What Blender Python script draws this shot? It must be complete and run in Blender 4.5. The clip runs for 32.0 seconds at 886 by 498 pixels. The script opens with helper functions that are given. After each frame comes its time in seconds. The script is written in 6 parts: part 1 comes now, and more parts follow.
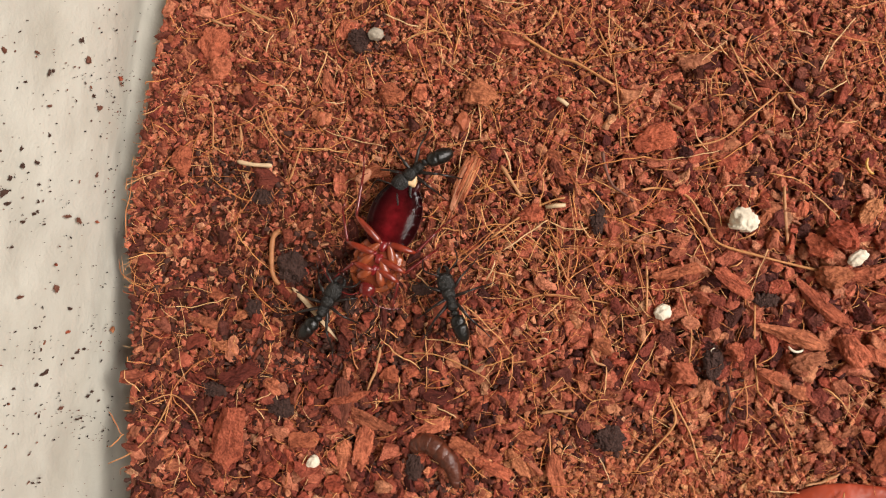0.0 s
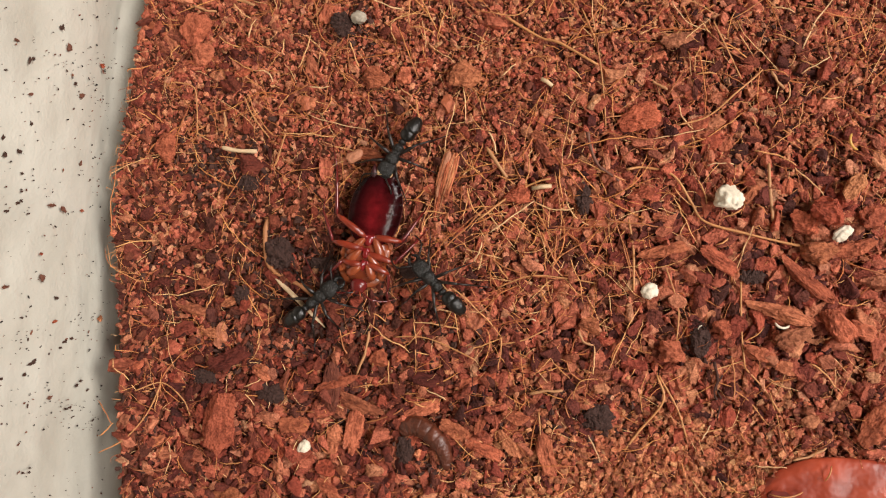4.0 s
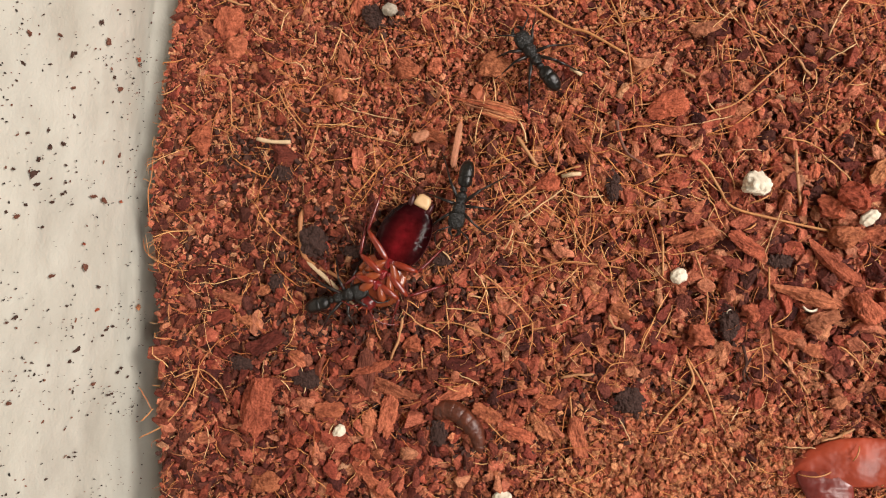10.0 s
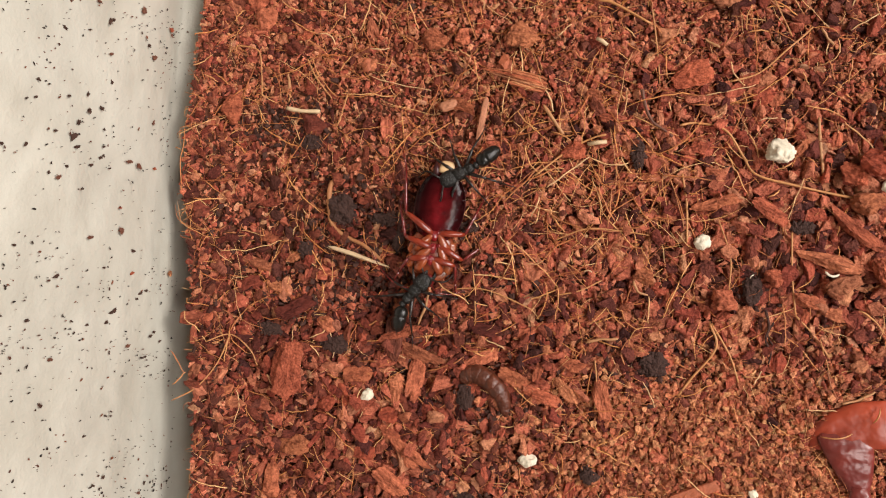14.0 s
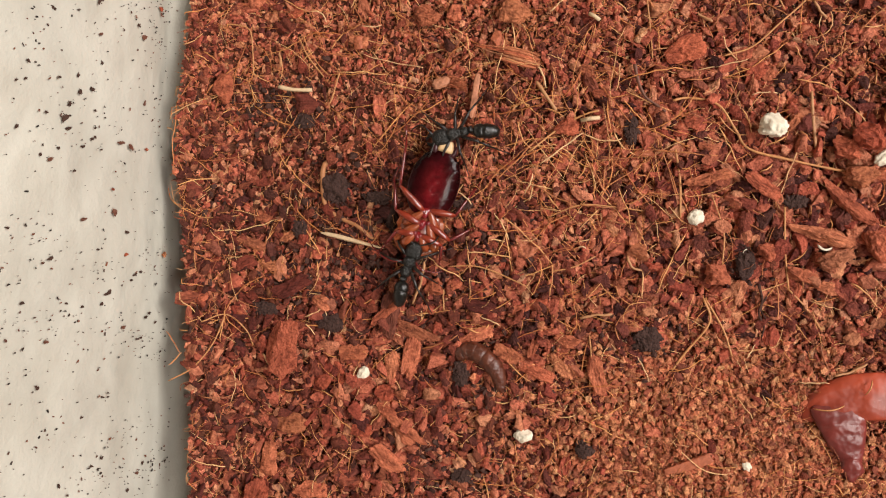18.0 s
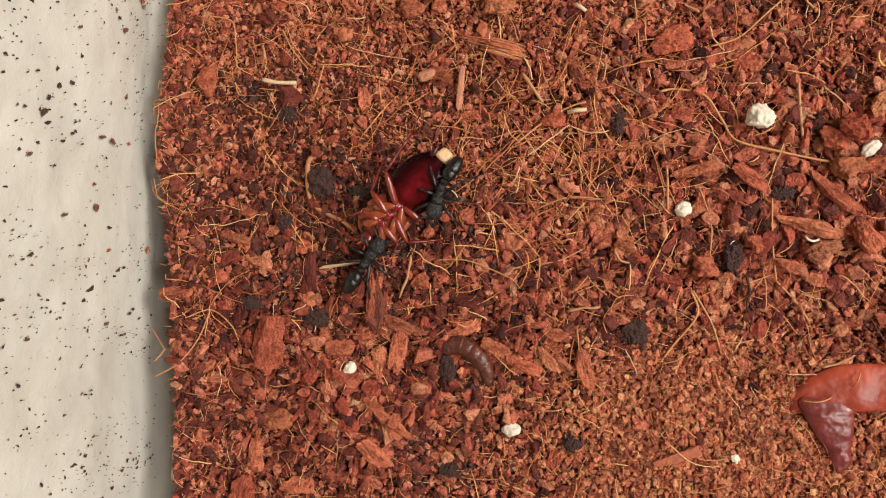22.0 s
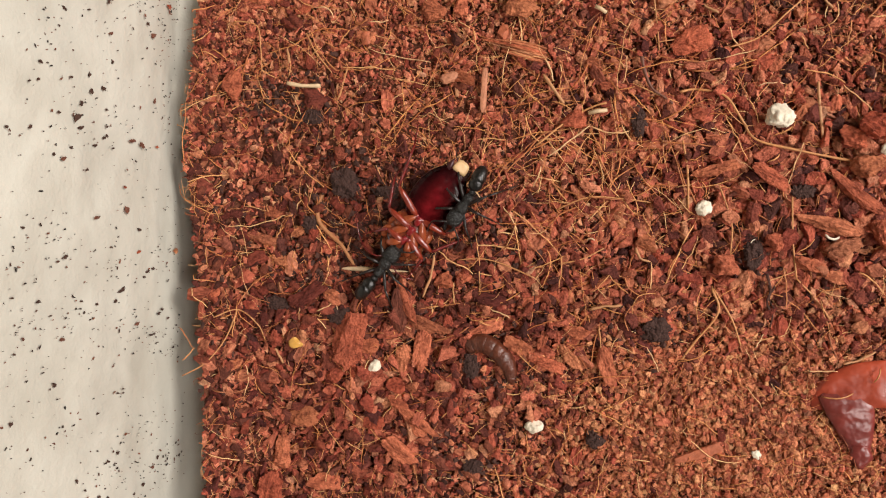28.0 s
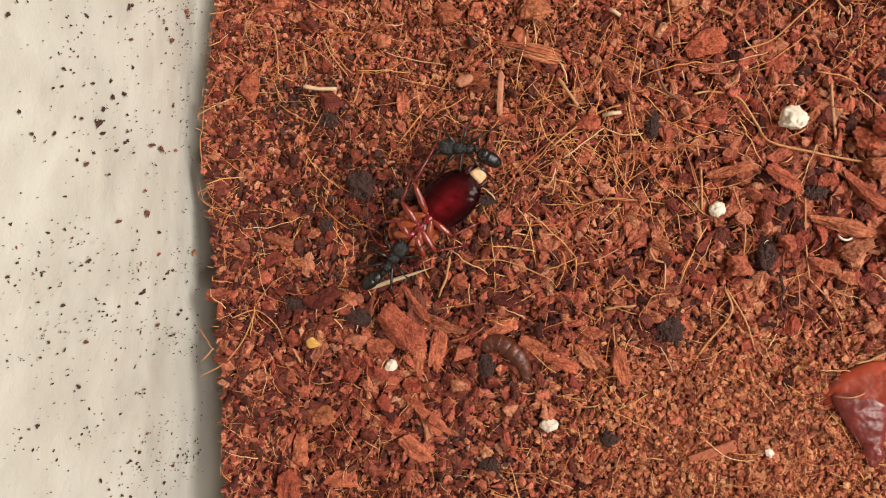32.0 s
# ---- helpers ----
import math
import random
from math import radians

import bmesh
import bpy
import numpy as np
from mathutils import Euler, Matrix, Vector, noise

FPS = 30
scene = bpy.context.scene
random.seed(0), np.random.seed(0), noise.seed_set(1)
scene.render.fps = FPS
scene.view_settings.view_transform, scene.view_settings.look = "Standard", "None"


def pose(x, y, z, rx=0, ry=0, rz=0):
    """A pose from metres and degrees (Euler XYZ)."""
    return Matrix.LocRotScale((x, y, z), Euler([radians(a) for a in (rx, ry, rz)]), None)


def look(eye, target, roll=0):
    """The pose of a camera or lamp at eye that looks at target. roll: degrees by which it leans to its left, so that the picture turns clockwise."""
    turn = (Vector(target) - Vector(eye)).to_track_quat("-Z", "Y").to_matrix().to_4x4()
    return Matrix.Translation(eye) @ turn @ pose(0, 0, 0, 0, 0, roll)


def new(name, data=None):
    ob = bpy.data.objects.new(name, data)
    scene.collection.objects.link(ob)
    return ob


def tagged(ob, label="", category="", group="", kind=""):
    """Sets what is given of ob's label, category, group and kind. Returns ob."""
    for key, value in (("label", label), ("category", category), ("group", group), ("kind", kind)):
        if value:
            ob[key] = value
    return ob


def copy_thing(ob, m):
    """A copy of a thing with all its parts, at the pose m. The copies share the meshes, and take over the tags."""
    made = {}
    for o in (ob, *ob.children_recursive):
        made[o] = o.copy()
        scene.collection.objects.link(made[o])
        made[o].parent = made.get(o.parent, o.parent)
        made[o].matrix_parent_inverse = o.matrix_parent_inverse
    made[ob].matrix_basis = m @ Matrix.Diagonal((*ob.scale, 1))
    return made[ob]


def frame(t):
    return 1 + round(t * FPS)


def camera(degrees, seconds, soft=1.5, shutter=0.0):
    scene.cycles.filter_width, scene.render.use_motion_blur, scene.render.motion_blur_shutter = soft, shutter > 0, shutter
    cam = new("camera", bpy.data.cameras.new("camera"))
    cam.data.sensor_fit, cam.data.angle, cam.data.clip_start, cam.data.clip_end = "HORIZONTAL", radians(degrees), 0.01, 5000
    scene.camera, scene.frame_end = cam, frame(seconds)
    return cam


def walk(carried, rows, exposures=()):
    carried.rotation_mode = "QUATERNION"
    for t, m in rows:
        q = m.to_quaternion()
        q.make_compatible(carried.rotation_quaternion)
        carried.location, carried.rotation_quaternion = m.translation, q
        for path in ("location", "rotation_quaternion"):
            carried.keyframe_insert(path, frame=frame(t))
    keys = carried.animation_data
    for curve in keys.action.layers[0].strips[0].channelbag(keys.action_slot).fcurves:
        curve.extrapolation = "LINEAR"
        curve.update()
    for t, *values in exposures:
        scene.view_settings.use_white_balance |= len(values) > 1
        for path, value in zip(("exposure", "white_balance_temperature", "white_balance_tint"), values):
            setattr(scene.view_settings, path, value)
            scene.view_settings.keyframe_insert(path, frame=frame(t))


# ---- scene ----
cam = camera(53.4, 32.0, soft=1.15)
MM = 0.001
# seconds, eye in millimetres, turn in degrees
PATH = [
    (0, 7.958, -11.860, 147.149, 2.161, 9.645, 4.721),
    (0.5, 8.514, -13.043, 146.376, 2.220, 9.443, 4.441),
    (1, 8.515, -12.657, 146.639, 1.878, 9.437, 4.210),
    (1.5, 8.534, -12.669, 146.610, 1.726, 9.338, 4.075),
    (2, 8.083, -12.476, 146.884, 1.386, 9.240, 3.971),
    (2.5, 8.297, -12.153, 147.088, 1.351, 9.429, 3.910),
    (4.5, 8.615, -12.679, 147.030, 1.116, 8.997, 3.688),
    (5, 6.825, -11.863, 148.583, 1.037, 9.290, 3.729),
    (5.5, 7.228, -12.084, 148.317, 0.894, 9.291, 3.671),
    (6, 7.759, -13.052, 147.665, 1.225, 9.028, 3.602),
    (6.5, 7.632, -13.488, 147.781, 1.242, 9.057, 3.550),
    (7, 7.401, -13.086, 148.234, 1.406, 9.148, 3.392),
    (7.5, 10.532, -16.278, 145.552, 2.541, 8.158, 3.380),
    (8, 8.455, -14.535, 147.080, 1.622, 8.526, 3.385),
    (8.5, 7.739, -14.843, 147.679, 1.331, 8.698, 3.420),
    (9, 7.046, -15.097, 148.385, 1.365, 8.927, 3.371),
    (9.5, 5.785, -14.750, 149.427, 1.005, 9.151, 3.332),
    (10, 5.211, -13.710, 150.529, 0.623, 9.623, 3.284),
    (10.5, 4.983, -14.019, 150.426, 0.365, 9.475, 3.198),
    (11, 4.844, -14.694, 150.484, 0.405, 9.401, 3.289),
    (11.5, 5.403, -17.086, 150.061, 1.682, 8.971, 3.675),
    (12, 5.601, -22.522, 150.831, 3.647, 8.931, 4.030),
    (12.5, 3.967, -23.761, 152.577, 3.970, 9.264, 4.342),
    (13, 3.314, -18.544, 152.679, 2.050, 9.904, 4.248),
    (13.5, 1.952, -18.706, 154.123, 0.868, 10.022, 3.735),
    (14, 2.104, -19.060, 153.936, 0.424, 9.924, 3.525),
    (14.5, 1.979, -19.832, 154.239, 0.325, 9.990, 3.414),
    (16.5, 1.855, -19.859, 154.613, -0.641, 9.771, 2.820),
    (17, 1.670, -19.541, 154.670, -0.829, 9.698, 2.823),
    (17.5, 1.737, -18.970, 154.499, -1.150, 9.632, 2.845),
    (18, 2.041, -18.961, 154.125, -1.169, 9.511, 2.872),
    (18.5, 1.952, -19.530, 153.925, -1.090, 9.286, 2.897),
    (19, 2.141, -20.423, 153.910, -0.843, 9.381, 2.910),
    (19.5, 0.733, -19.726, 155.347, -1.190, 9.634, 2.919),
    (20, 0.352, -19.160, 155.546, -1.619, 9.630, 2.891),
    (20.5, 1.313, -19.453, 154.528, -1.660, 9.449, 2.846),
    (21, 1.846, -19.447, 153.939, -1.826, 9.245, 2.770),
    (21.5, 2.178, -18.160, 153.366, -1.998, 9.137, 2.680),
    (22, 2.512, -19.028, 152.901, -1.619, 8.871, 2.527),
    (22.5, 4.183, -18.613, 151.692, -1.683, 8.824, 2.238),
    (23, 3.664, -19.136, 152.587, -1.745, 8.989, 2.073),
    (23.5, 2.845, -18.993, 153.460, -1.960, 9.077, 2.105),
    (24, 3.066, -18.902, 153.217, -1.994, 9.277, 2.218),
    (24.5, 2.249, -18.640, 153.769, -2.101, 9.321, 2.238),
    (25, 1.904, -17.686, 154.316, -2.144, 9.517, 2.244),
    (25.5, 1.478, -17.816, 154.793, -2.162, 9.577, 2.158),
    (27.5, 1.373, -18.980, 155.376, -1.716, 9.746, 2.205),
    (28, 1.149, -18.260, 155.402, -1.968, 9.723, 2.191),
    (28.5, 0.238, -18.159, 156.736, -2.034, 10.091, 2.179),
    (29, -0.690, -17.953, 157.566, -2.101, 10.268, 2.227),
    (29.5, -0.964, -16.283, 157.800, -2.785, 10.383, 2.110),
    (30, -0.160, -15.966, 157.875, -2.818, 10.594, 2.072),
    (30.5, 0.205, -16.919, 156.845, -2.745, 10.278, 2.052),
    (31, -0.116, -16.538, 157.329, -2.685, 10.316, 2.054),
    (31.5, -0.415, -16.343, 157.433, -2.699, 10.220, 2.045),
    (32, -0.334, -16.600, 157.388, -2.522, 10.097, 1.999),
]
walk(cam, [(t, pose(x * MM, y * MM, z * MM, rx, ry, rz)) for t, x, y, z, rx, ry, rz in PATH],
     exposures=[(0.0, 0.0), (32.0, 0.0)])

# ---------------------------------------------------------------- light
world = bpy.data.worlds.new("world")
world.use_nodes = True
scene.world = world
world.node_tree.nodes["Background"].inputs[0].default_value = (1.0, 0.90, 0.80, 1)
world.node_tree.nodes["Background"].inputs[1].default_value = 0.1


def area_lamp(name, eye, target, size, watts, colour):
    data = bpy.data.lights.new(name, "AREA")
    data.shape, data.size, data.energy, data.color = "DISK", size, watts, colour
    ob = new(name, data)
    ob.matrix_world = look(eye, target)
    return ob


area_lamp("desk_lamp_light", (0.51, 0.16, 0.405), (0, 0, 0), 0.36, 6.1, (1.0, 0.93, 0.88))
# unseen soft fill, added to lift the shade left by the first lamp
area_lamp("room_lamp_light", (0.75, -0.4, 1.2), (0, 0, 0), 0.5, 10.0, (1.0, 0.94, 0.88))


# ---------------------------------------------------------------- material tools
def shader(name):
    m = bpy.data.materials.new(name)
    m.use_nodes = True
    nt = m.node_tree
    return m, nt, nt.nodes["Principled BSDF"]


def node(nt, kind, **values):
    n = nt.nodes.new(kind)
    for k, v in values.items():
        n.inputs[k].default_value = v
    return n


def ramp(nt, stops, source):
    n = nt.nodes.new("ShaderNodeValToRGB")
    e = n.color_ramp.elements
    while len(e) < len(stops):
        e.new(0.5)
    for el, (p, c) in zip(e, stops):
        el.position, el.color = p, (*c, 1)
    nt.links.new(source, n.inputs[0])
    return n.outputs[0]


def noise_out(nt, scale, detail=3.0, stretch=(1, 1, 1), rough=0.6):
    co = nt.nodes.new("ShaderNodeTexCoord")
    mp = nt.nodes.new("ShaderNodeMapping")
    mp.inputs["Scale"].default_value = stretch
    nt.links.new(co.outputs["Object"], mp.inputs[0])
    n = node(nt, "ShaderNodeTexNoise", Scale=scale, Detail=detail, Roughness=rough)
    nt.links.new(mp.outputs[0], n.inputs["Vector"])
    return n.outputs["Fac"]


def mixed(nt, fac, a, b, mode="MIX"):
    n = nt.nodes.new("ShaderNodeMix")
    n.data_type, n.blend_type = "RGBA", mode
    for socket, value in ((n.inputs[0], fac), (n.inputs[6], a), (n.inputs[7], b)):
        if hasattr(value, "links"):
            nt.links.new(value, socket)
        elif isinstance(value, tuple):
            socket.default_value = (*value, 1)
        else:
            socket.default_value = value
    return n.outputs[2]


def bumped(nt, bsdf, height, strength, distance):
    b = node(nt, "ShaderNodeBump", Strength=strength, Distance=distance)
    nt.links.new(height, b.inputs["Height"])
    nt.links.new(b.outputs[0], bsdf.inputs["Normal"])


def plain(name, colour, rough=0.5, grain=900.0, amount=0.35, bump=0.3, depth=0.0003, coat=0.0, spread=None):
    """A surface of one stuff, with grain at two scales and fine relief."""
    m, nt, bsdf = shader(name)
    dark = tuple(c * (1 - amount) for c in colour)
    light = tuple(min(1, c * (1 + amount * 0.6)) for c in colour)
    fine = noise_out(nt, grain)
    big = noise_out(nt, grain * 0.17, 2)
    a = ramp(nt, [(0.3, dark), (0.7, light)], fine)
    c = mixed(nt, big, a, spread or tuple(c * 0.8 for c in colour))
    nt.links.new(c, bsdf.inputs["Base Color"])
    bsdf.inputs["Roughness"].default_value = rough
    bsdf.inputs["Coat Weight"].default_value = coat
    bsdf.inputs["Coat Roughness"].default_value = 0.08
    bumped(nt, bsdf, fine, bump, depth)
    return m


def bark_material(name, tint, per_object, rough=0.78, gold=(1.0, 1.0, 1.0), least=0.0, most=1.0, grain=(1, 1, 1)):
    """Coconut-husk bark: each piece has its own shade, with a fine fibrous grain and a few damp stains."""
    m, nt, bsdf = shader(name)
    if per_object:
        rnd = nt.nodes.new("ShaderNodeObjectInfo").outputs["Random"]
    else:
        rnd = nt.nodes.new("ShaderNodeNewGeometry").outputs["Random Per Island"]
    k = tint
    spread = node(nt, "ShaderNodeMapRange")
    spread.inputs["To Min"].default_value, spread.inputs["To Max"].default_value = least, most
    nt.links.new(rnd, spread.inputs["Value"])
    rnd = spread.outputs[0]
    shade = ramp(nt, [(0.0, (0.050 * k, 0.014 * k, 0.012 * k)), (0.14, (0.140 * k, 0.032 * k, 0.023 * k)), (0.36, (0.300 * k, 0.068 * k, 0.040 * k)), (0.58, (0.410 * k, 0.104 * k, 0.058 * k)),
                      (0.78, (0.500 * k, 0.150 * k, 0.084 * k)), (0.93, (0.530 * k, 0.178 * k, 0.098 * k)), (1.0, (0.580 * k, 0.245 * k, 0.135 * k))], rnd)
    shade = mixed(nt, 1.0, shade, gold, "MULTIPLY")
    # a second toss for the hue: some pieces are tan, some brick red, some brown
    toss = nt.nodes.new("ShaderNodeMath")
    toss.operation = "MULTIPLY"
    toss.inputs[1].default_value = 23.7
    nt.links.new(rnd, toss.inputs[0])
    rest = nt.nodes.new("ShaderNodeMath")
    rest.operation = "FRACT"
    nt.links.new(toss.outputs[0], rest.inputs[0])
    hue = ramp(nt, [(0.0, (1.02, 0.86, 0.84)), (0.35, (1.0, 0.99, 1.0)), (0.7, (1.0, 1.10, 1.04)), (0.88, (1.04, 1.32, 1.18)), (1.0, (0.80, 1.06, 1.10))], rest.outputs[0])
    shade = mixed(nt, 1.0, shade, hue, "MULTIPLY")
    fine = noise_out(nt, 2600, 4, grain)
    mid = noise_out(nt, 520, 3)
    pits = ramp(nt, [(0.27, (0.52, 0.45, 0.41)), (0.45, (0.92, 0.88, 0.84)), (0.72, (1.30, 1.34, 1.26))], fine)
    c = mixed(nt, 1.0, shade, pits, "MULTIPLY")
    stain = ramp(nt, [(0.34, (0.55, 0.47, 0.44)), (0.56, (1.06, 1.05, 1.02))], mid)
    c = mixed(nt, 1.0, c, stain, "MULTIPLY")
    nt.links.new(c, bsdf.inputs["Base Color"])
    bsdf.inputs["Roughness"].default_value = rough
    bsdf.inputs["Specular IOR Level"].default_value = 0.25
    grit = noise_out(nt, 1100, 3, grain)
    h = nt.nodes.new("ShaderNodeMath")
    h.operation = "ADD"
    nt.links.new(fine, h.inputs[0])
    nt.links.new(grit, h.inputs[1])
    clump = nt.nodes.new("ShaderNodeMath")
    clump.operation = "ADD"
    nt.links.new(h.outputs[0], clump.inputs[0])
    nt.links.new(mid, clump.inputs[1])
    bumped(nt, bsdf, clump.outputs[0], 1.0, 0.00055)
    return m


BARK_PIECES = bark_material("bark_pieces", 1.09, False, gold=(1.0, 1.03, 1.14))
BARK = bark_material("bark", 1.06, True, gold=(1.0, 1.03, 1.13), grain=(0.6, 1, 1))
LOG = bark_material("bark_logs", 1.07, True, gold=(1.0, 1.04, 1.02), grain=(0.6, 1, 1), least=0.40, most=0.84)
DARK_BARK = bark_material("dark_bark", 0.95, True, least=0.08, most=0.28, grain=(0.3, 1, 1))
MAROON_PIECES = bark_material("maroon_bark_pieces", 0.9, False, least=0.06, most=0.36)
SLAB_BARK = bark_material("slab_bark", 1.0, True, gold=(1.0, 0.98, 1.0), least=0.50, most=0.62)
GRANULE = bark_material("husk_granules", 1.38, False, gold=(1.0, 1.12, 1.27), least=0.10)
GRIT = bark_material("golden_grit", 1.32, False, gold=(1.0, 1.18, 1.20), least=0.22)
DUST = bark_material("sifted_husk", 1.36, False, gold=(0.98, 1.26, 1.22), least=0.22, most=0.92)
SOIL = plain("dark_soil", (0.16, 0.048, 0.021), 0.9, 1500, 0.6, 0.8, 0.0008)
CLOD = plain("black_soil_clod", (0.060, 0.025, 0.018), 0.9, 2200, 0.6, 0.9, 0.0006)
DIRT = plain("dark_brown_soil", (0.075, 0.027, 0.017), 0.9, 1500, 0.6, 0.8, 0.0006)
PERLITE = plain("white_perlite", (0.88, 0.78, 0.61), 0.75, 1500, 0.2, 0.6, 0.0005)
DUSTY = plain("dusty_perlite", (0.42, 0.36, 0.28), 0.8, 1100, 0.5, 0.6, 0.0005)
SEED = plain("yellow_seed", (0.66, 0.36, 0.08), 0.28, 900, 0.3, 0.2, 0.0002)
STRAW = plain("pale_straw", (0.52, 0.25, 0.11), 0.6, 1800, 0.35, 0.5, 0.0002)
PALE = plain("cream_straw", (0.70, 0.50, 0.30), 0.55, 1800, 0.3, 0.4, 0.0002)
STRAND = plain("golden_strand", (0.60, 0.27, 0.10), 0.5, 1600, 0.4, 0.3, 0.0002)
ROOT = plain("golden_root", (0.46, 0.19, 0.075), 0.6, 1600, 0.35, 0.5, 0.0002)
TORN = bark_material("torn_wood", 1.08, True, gold=(1.0, 1.03, 0.97), least=0.45, most=1.0, grain=(0.2, 1, 1))
BROWN_ROOT = plain("brown_root", (0.17, 0.062, 0.036), 0.6, 1600, 0.4, 0.5, 0.0002)
FLAKE = plain("tan_flake", (0.44, 0.118, 0.050), 0.65, 1700, 0.4, 0.6, 0.0003)
PALE_BARK = plain("pale_broken_bark", (0.50, 0.20, 0.105), 0.7, 1500, 0.4, 0.6, 0.0003)
ANT = plain("black_ant_shell", (0.0095, 0.0085, 0.0070), 0.38, 3200, 0.6, 0.9, 0.00035)
GASTER = plain("glossy_black_gaster", (0.0085, 0.0075, 0.0062), 0.28, 2600, 0.5, 0.6, 0.0002)
ANT_LEG = plain("black_ant_leg", (0.016, 0.010, 0.0075), 0.36, 3000, 0.4, 0.2, 0.00008)
THORAX = plain("amber_shell", (0.13, 0.020, 0.010), 0.22, 700, 0.6, 0.2, 0.0002, coat=0.15, spread=(0.24, 0.050, 0.016))
PALE_AMBER = plain("pale_amber_skin", (0.34, 0.090, 0.028), 0.26, 500, 0.5, 0.4, 0.0003, coat=0.25, spread=(0.30, 0.060, 0.018))
THIGH = plain("orange_amber_leg", (0.24, 0.036, 0.013), 0.24, 700, 0.5, 0.3, 0.0002, coat=0.22, spread=(0.17, 0.015, 0.009))
COXA = plain("amber_hip", (0.35, 0.090, 0.027), 0.25, 420, 0.55, 0.4, 0.0003, coat=0.22, spread=(0.23, 0.030, 0.012))
CRIMSON = plain("crimson_joint", (0.20, 0.010, 0.010), 0.13, 700, 0.5, 0.5, 0.0005, coat=0.5)
SHIN = plain("dark_red_leg", (0.15, 0.014, 0.012), 0.22, 900, 0.4, 0.2, 0.0002, coat=0.3)
DARK_SHELL = plain("nearly_black_red_shell", (0.045, 0.005, 0.007), 0.38, 700, 0.5, 0.3, 0.0003)
OOTHECA = plain("cream_egg_case", (0.72, 0.47, 0.24), 0.45, 900, 0.15, 0.2, 0.0002)
LARVA = plain("brown_larva_skin", (0.125, 0.032, 0.013), 0.42, 600, 0.6, 0.8, 0.0007, coat=0.15, spread=(0.075, 0.018, 0.009))
FRUIT = plain("red_fruit_skin", (0.42, 0.070, 0.024), 0.40, 170, 0.55, 0.6, 0.0010, coat=0.06, spread=(0.25, 0.028, 0.019))
FRUIT_DARK = plain("purple_fruit_skin", (0.25, 0.044, 0.028), 0.34, 200, 0.5, 0.7, 0.0010, coat=0.1, spread=(0.13, 0.020, 0.020))
EYE_DARK = plain("dark_eye", (0.02, 0.008, 0.006), 0.15, 900, 0.2, 0.05, 0.0001)
TABLE = plain("wooden_table", (0.30, 0.17, 0.09), 0.5, 30, 0.3, 0.1, 0.001)
PLASTER = plain("room_plaster", (0.76, 0.70, 0.62), 0.9, 6, 0.1, 0.1, 0.002)


def abdomen_material():
    """Dark red shell, nearly black along the rims; a red highlight is painted along the belly's middle."""
    m, nt, bsdf = shader("dark_red_shell")
    co = nt.nodes.new("ShaderNodeTexCoord")
    xyz = nt.nodes.new("ShaderNodeSeparateXYZ")
    nt.links.new(co.outputs["Object"], xyz.inputs[0])
    side = nt.nodes.new("ShaderNodeMath")
    side.operation = "ABSOLUTE"
    nt.links.new(xyz.outputs["Y"], side.inputs[0])
    far = nt.nodes.new("ShaderNodeMath")
    far.operation = "MULTIPLY"
    far.inputs[1].default_value = 200.0
    nt.links.new(side.outputs[0], far.inputs[0])
    c = ramp(nt, [(0.0, (0.24, 0.011, 0.017)), (0.26, (0.15, 0.008, 0.011)), (0.54, (0.055, 0.004, 0.006)), (0.85, (0.020, 0.003, 0.004))], far.outputs[0])
    blotch = noise_out(nt, 420, 3)
    c = mixed(nt, 1.0, c, ramp(nt, [(0.3, (0.45, 0.4, 0.4)), (0.65, (1.15, 1.1, 1.1))], blotch), "MULTIPLY")
    # the last plates are darker
    tail = node(nt, "ShaderNodeMapRange")
    tail.inputs["From Min"].default_value, tail.inputs["From Max"].default_value = -0.0088, -0.0050
    nt.links.new(xyz.outputs["X"], tail.inputs["Value"])
    c = mixed(nt, 1.0, c, ramp(nt, [(0.0, (0.34, 0.6, 0.6)), (1.0, (1.12, 1.2, 1.1))], tail.outputs[0]), "MULTIPLY")
    nt.links.new(c, bsdf.inputs["Base Color"])
    bsdf.inputs["Roughness"].default_value = 0.17
    bsdf.inputs["Specular IOR Level"].default_value = 0.26
    bumped(nt, bsdf, blotch, 0.16, 0.0006)
    return m


def fibre_material():
    m, nt, bsdf = shader("coir_fibre")
    rnd = nt.nodes.new("ShaderNodeNewGeometry").outputs["Random Per Island"]
    c = ramp(nt, [(0.0, (0.28, 0.075, 0.024)), (0.4, (0.60, 0.20, 0.060)), (0.75, (0.80, 0.36, 0.115)), (1.0, (0.88, 0.56, 0.27))], rnd)
    fine = noise_out(nt, 1800, 2)
    c = mixed(nt, 1.0, c, ramp(nt, [(0.3, (0.7, 0.66, 0.6)), (0.7, (1.15, 1.15, 1.15))], fine), "MULTIPLY")
    nt.links.new(c, bsdf.inputs["Base Color"])
    bsdf.inputs["Roughness"].default_value = 0.5
    return m


def strand_material():
    m, nt, bsdf = shader("coir_strand")
    rnd = nt.nodes.new("ShaderNodeObjectInfo").outputs["Random"]
    c = ramp(nt, [(0.0, (0.34, 0.105, 0.036)), (0.4, (0.60, 0.22, 0.075)), (0.75, (0.76, 0.37, 0.14)), (1.0, (0.84, 0.56, 0.30))], rnd)
    c = mixed(nt, 1.0, c, ramp(nt, [(0.3, (0.6, 0.56, 0.52)), (0.7, (1.12, 1.12, 1.12))], noise_out(nt, 900, 3)), "MULTIPLY")
    nt.links.new(c, bsdf.inputs["Base Color"])
    bsdf.inputs["Roughness"].default_value = 0.5
    return m


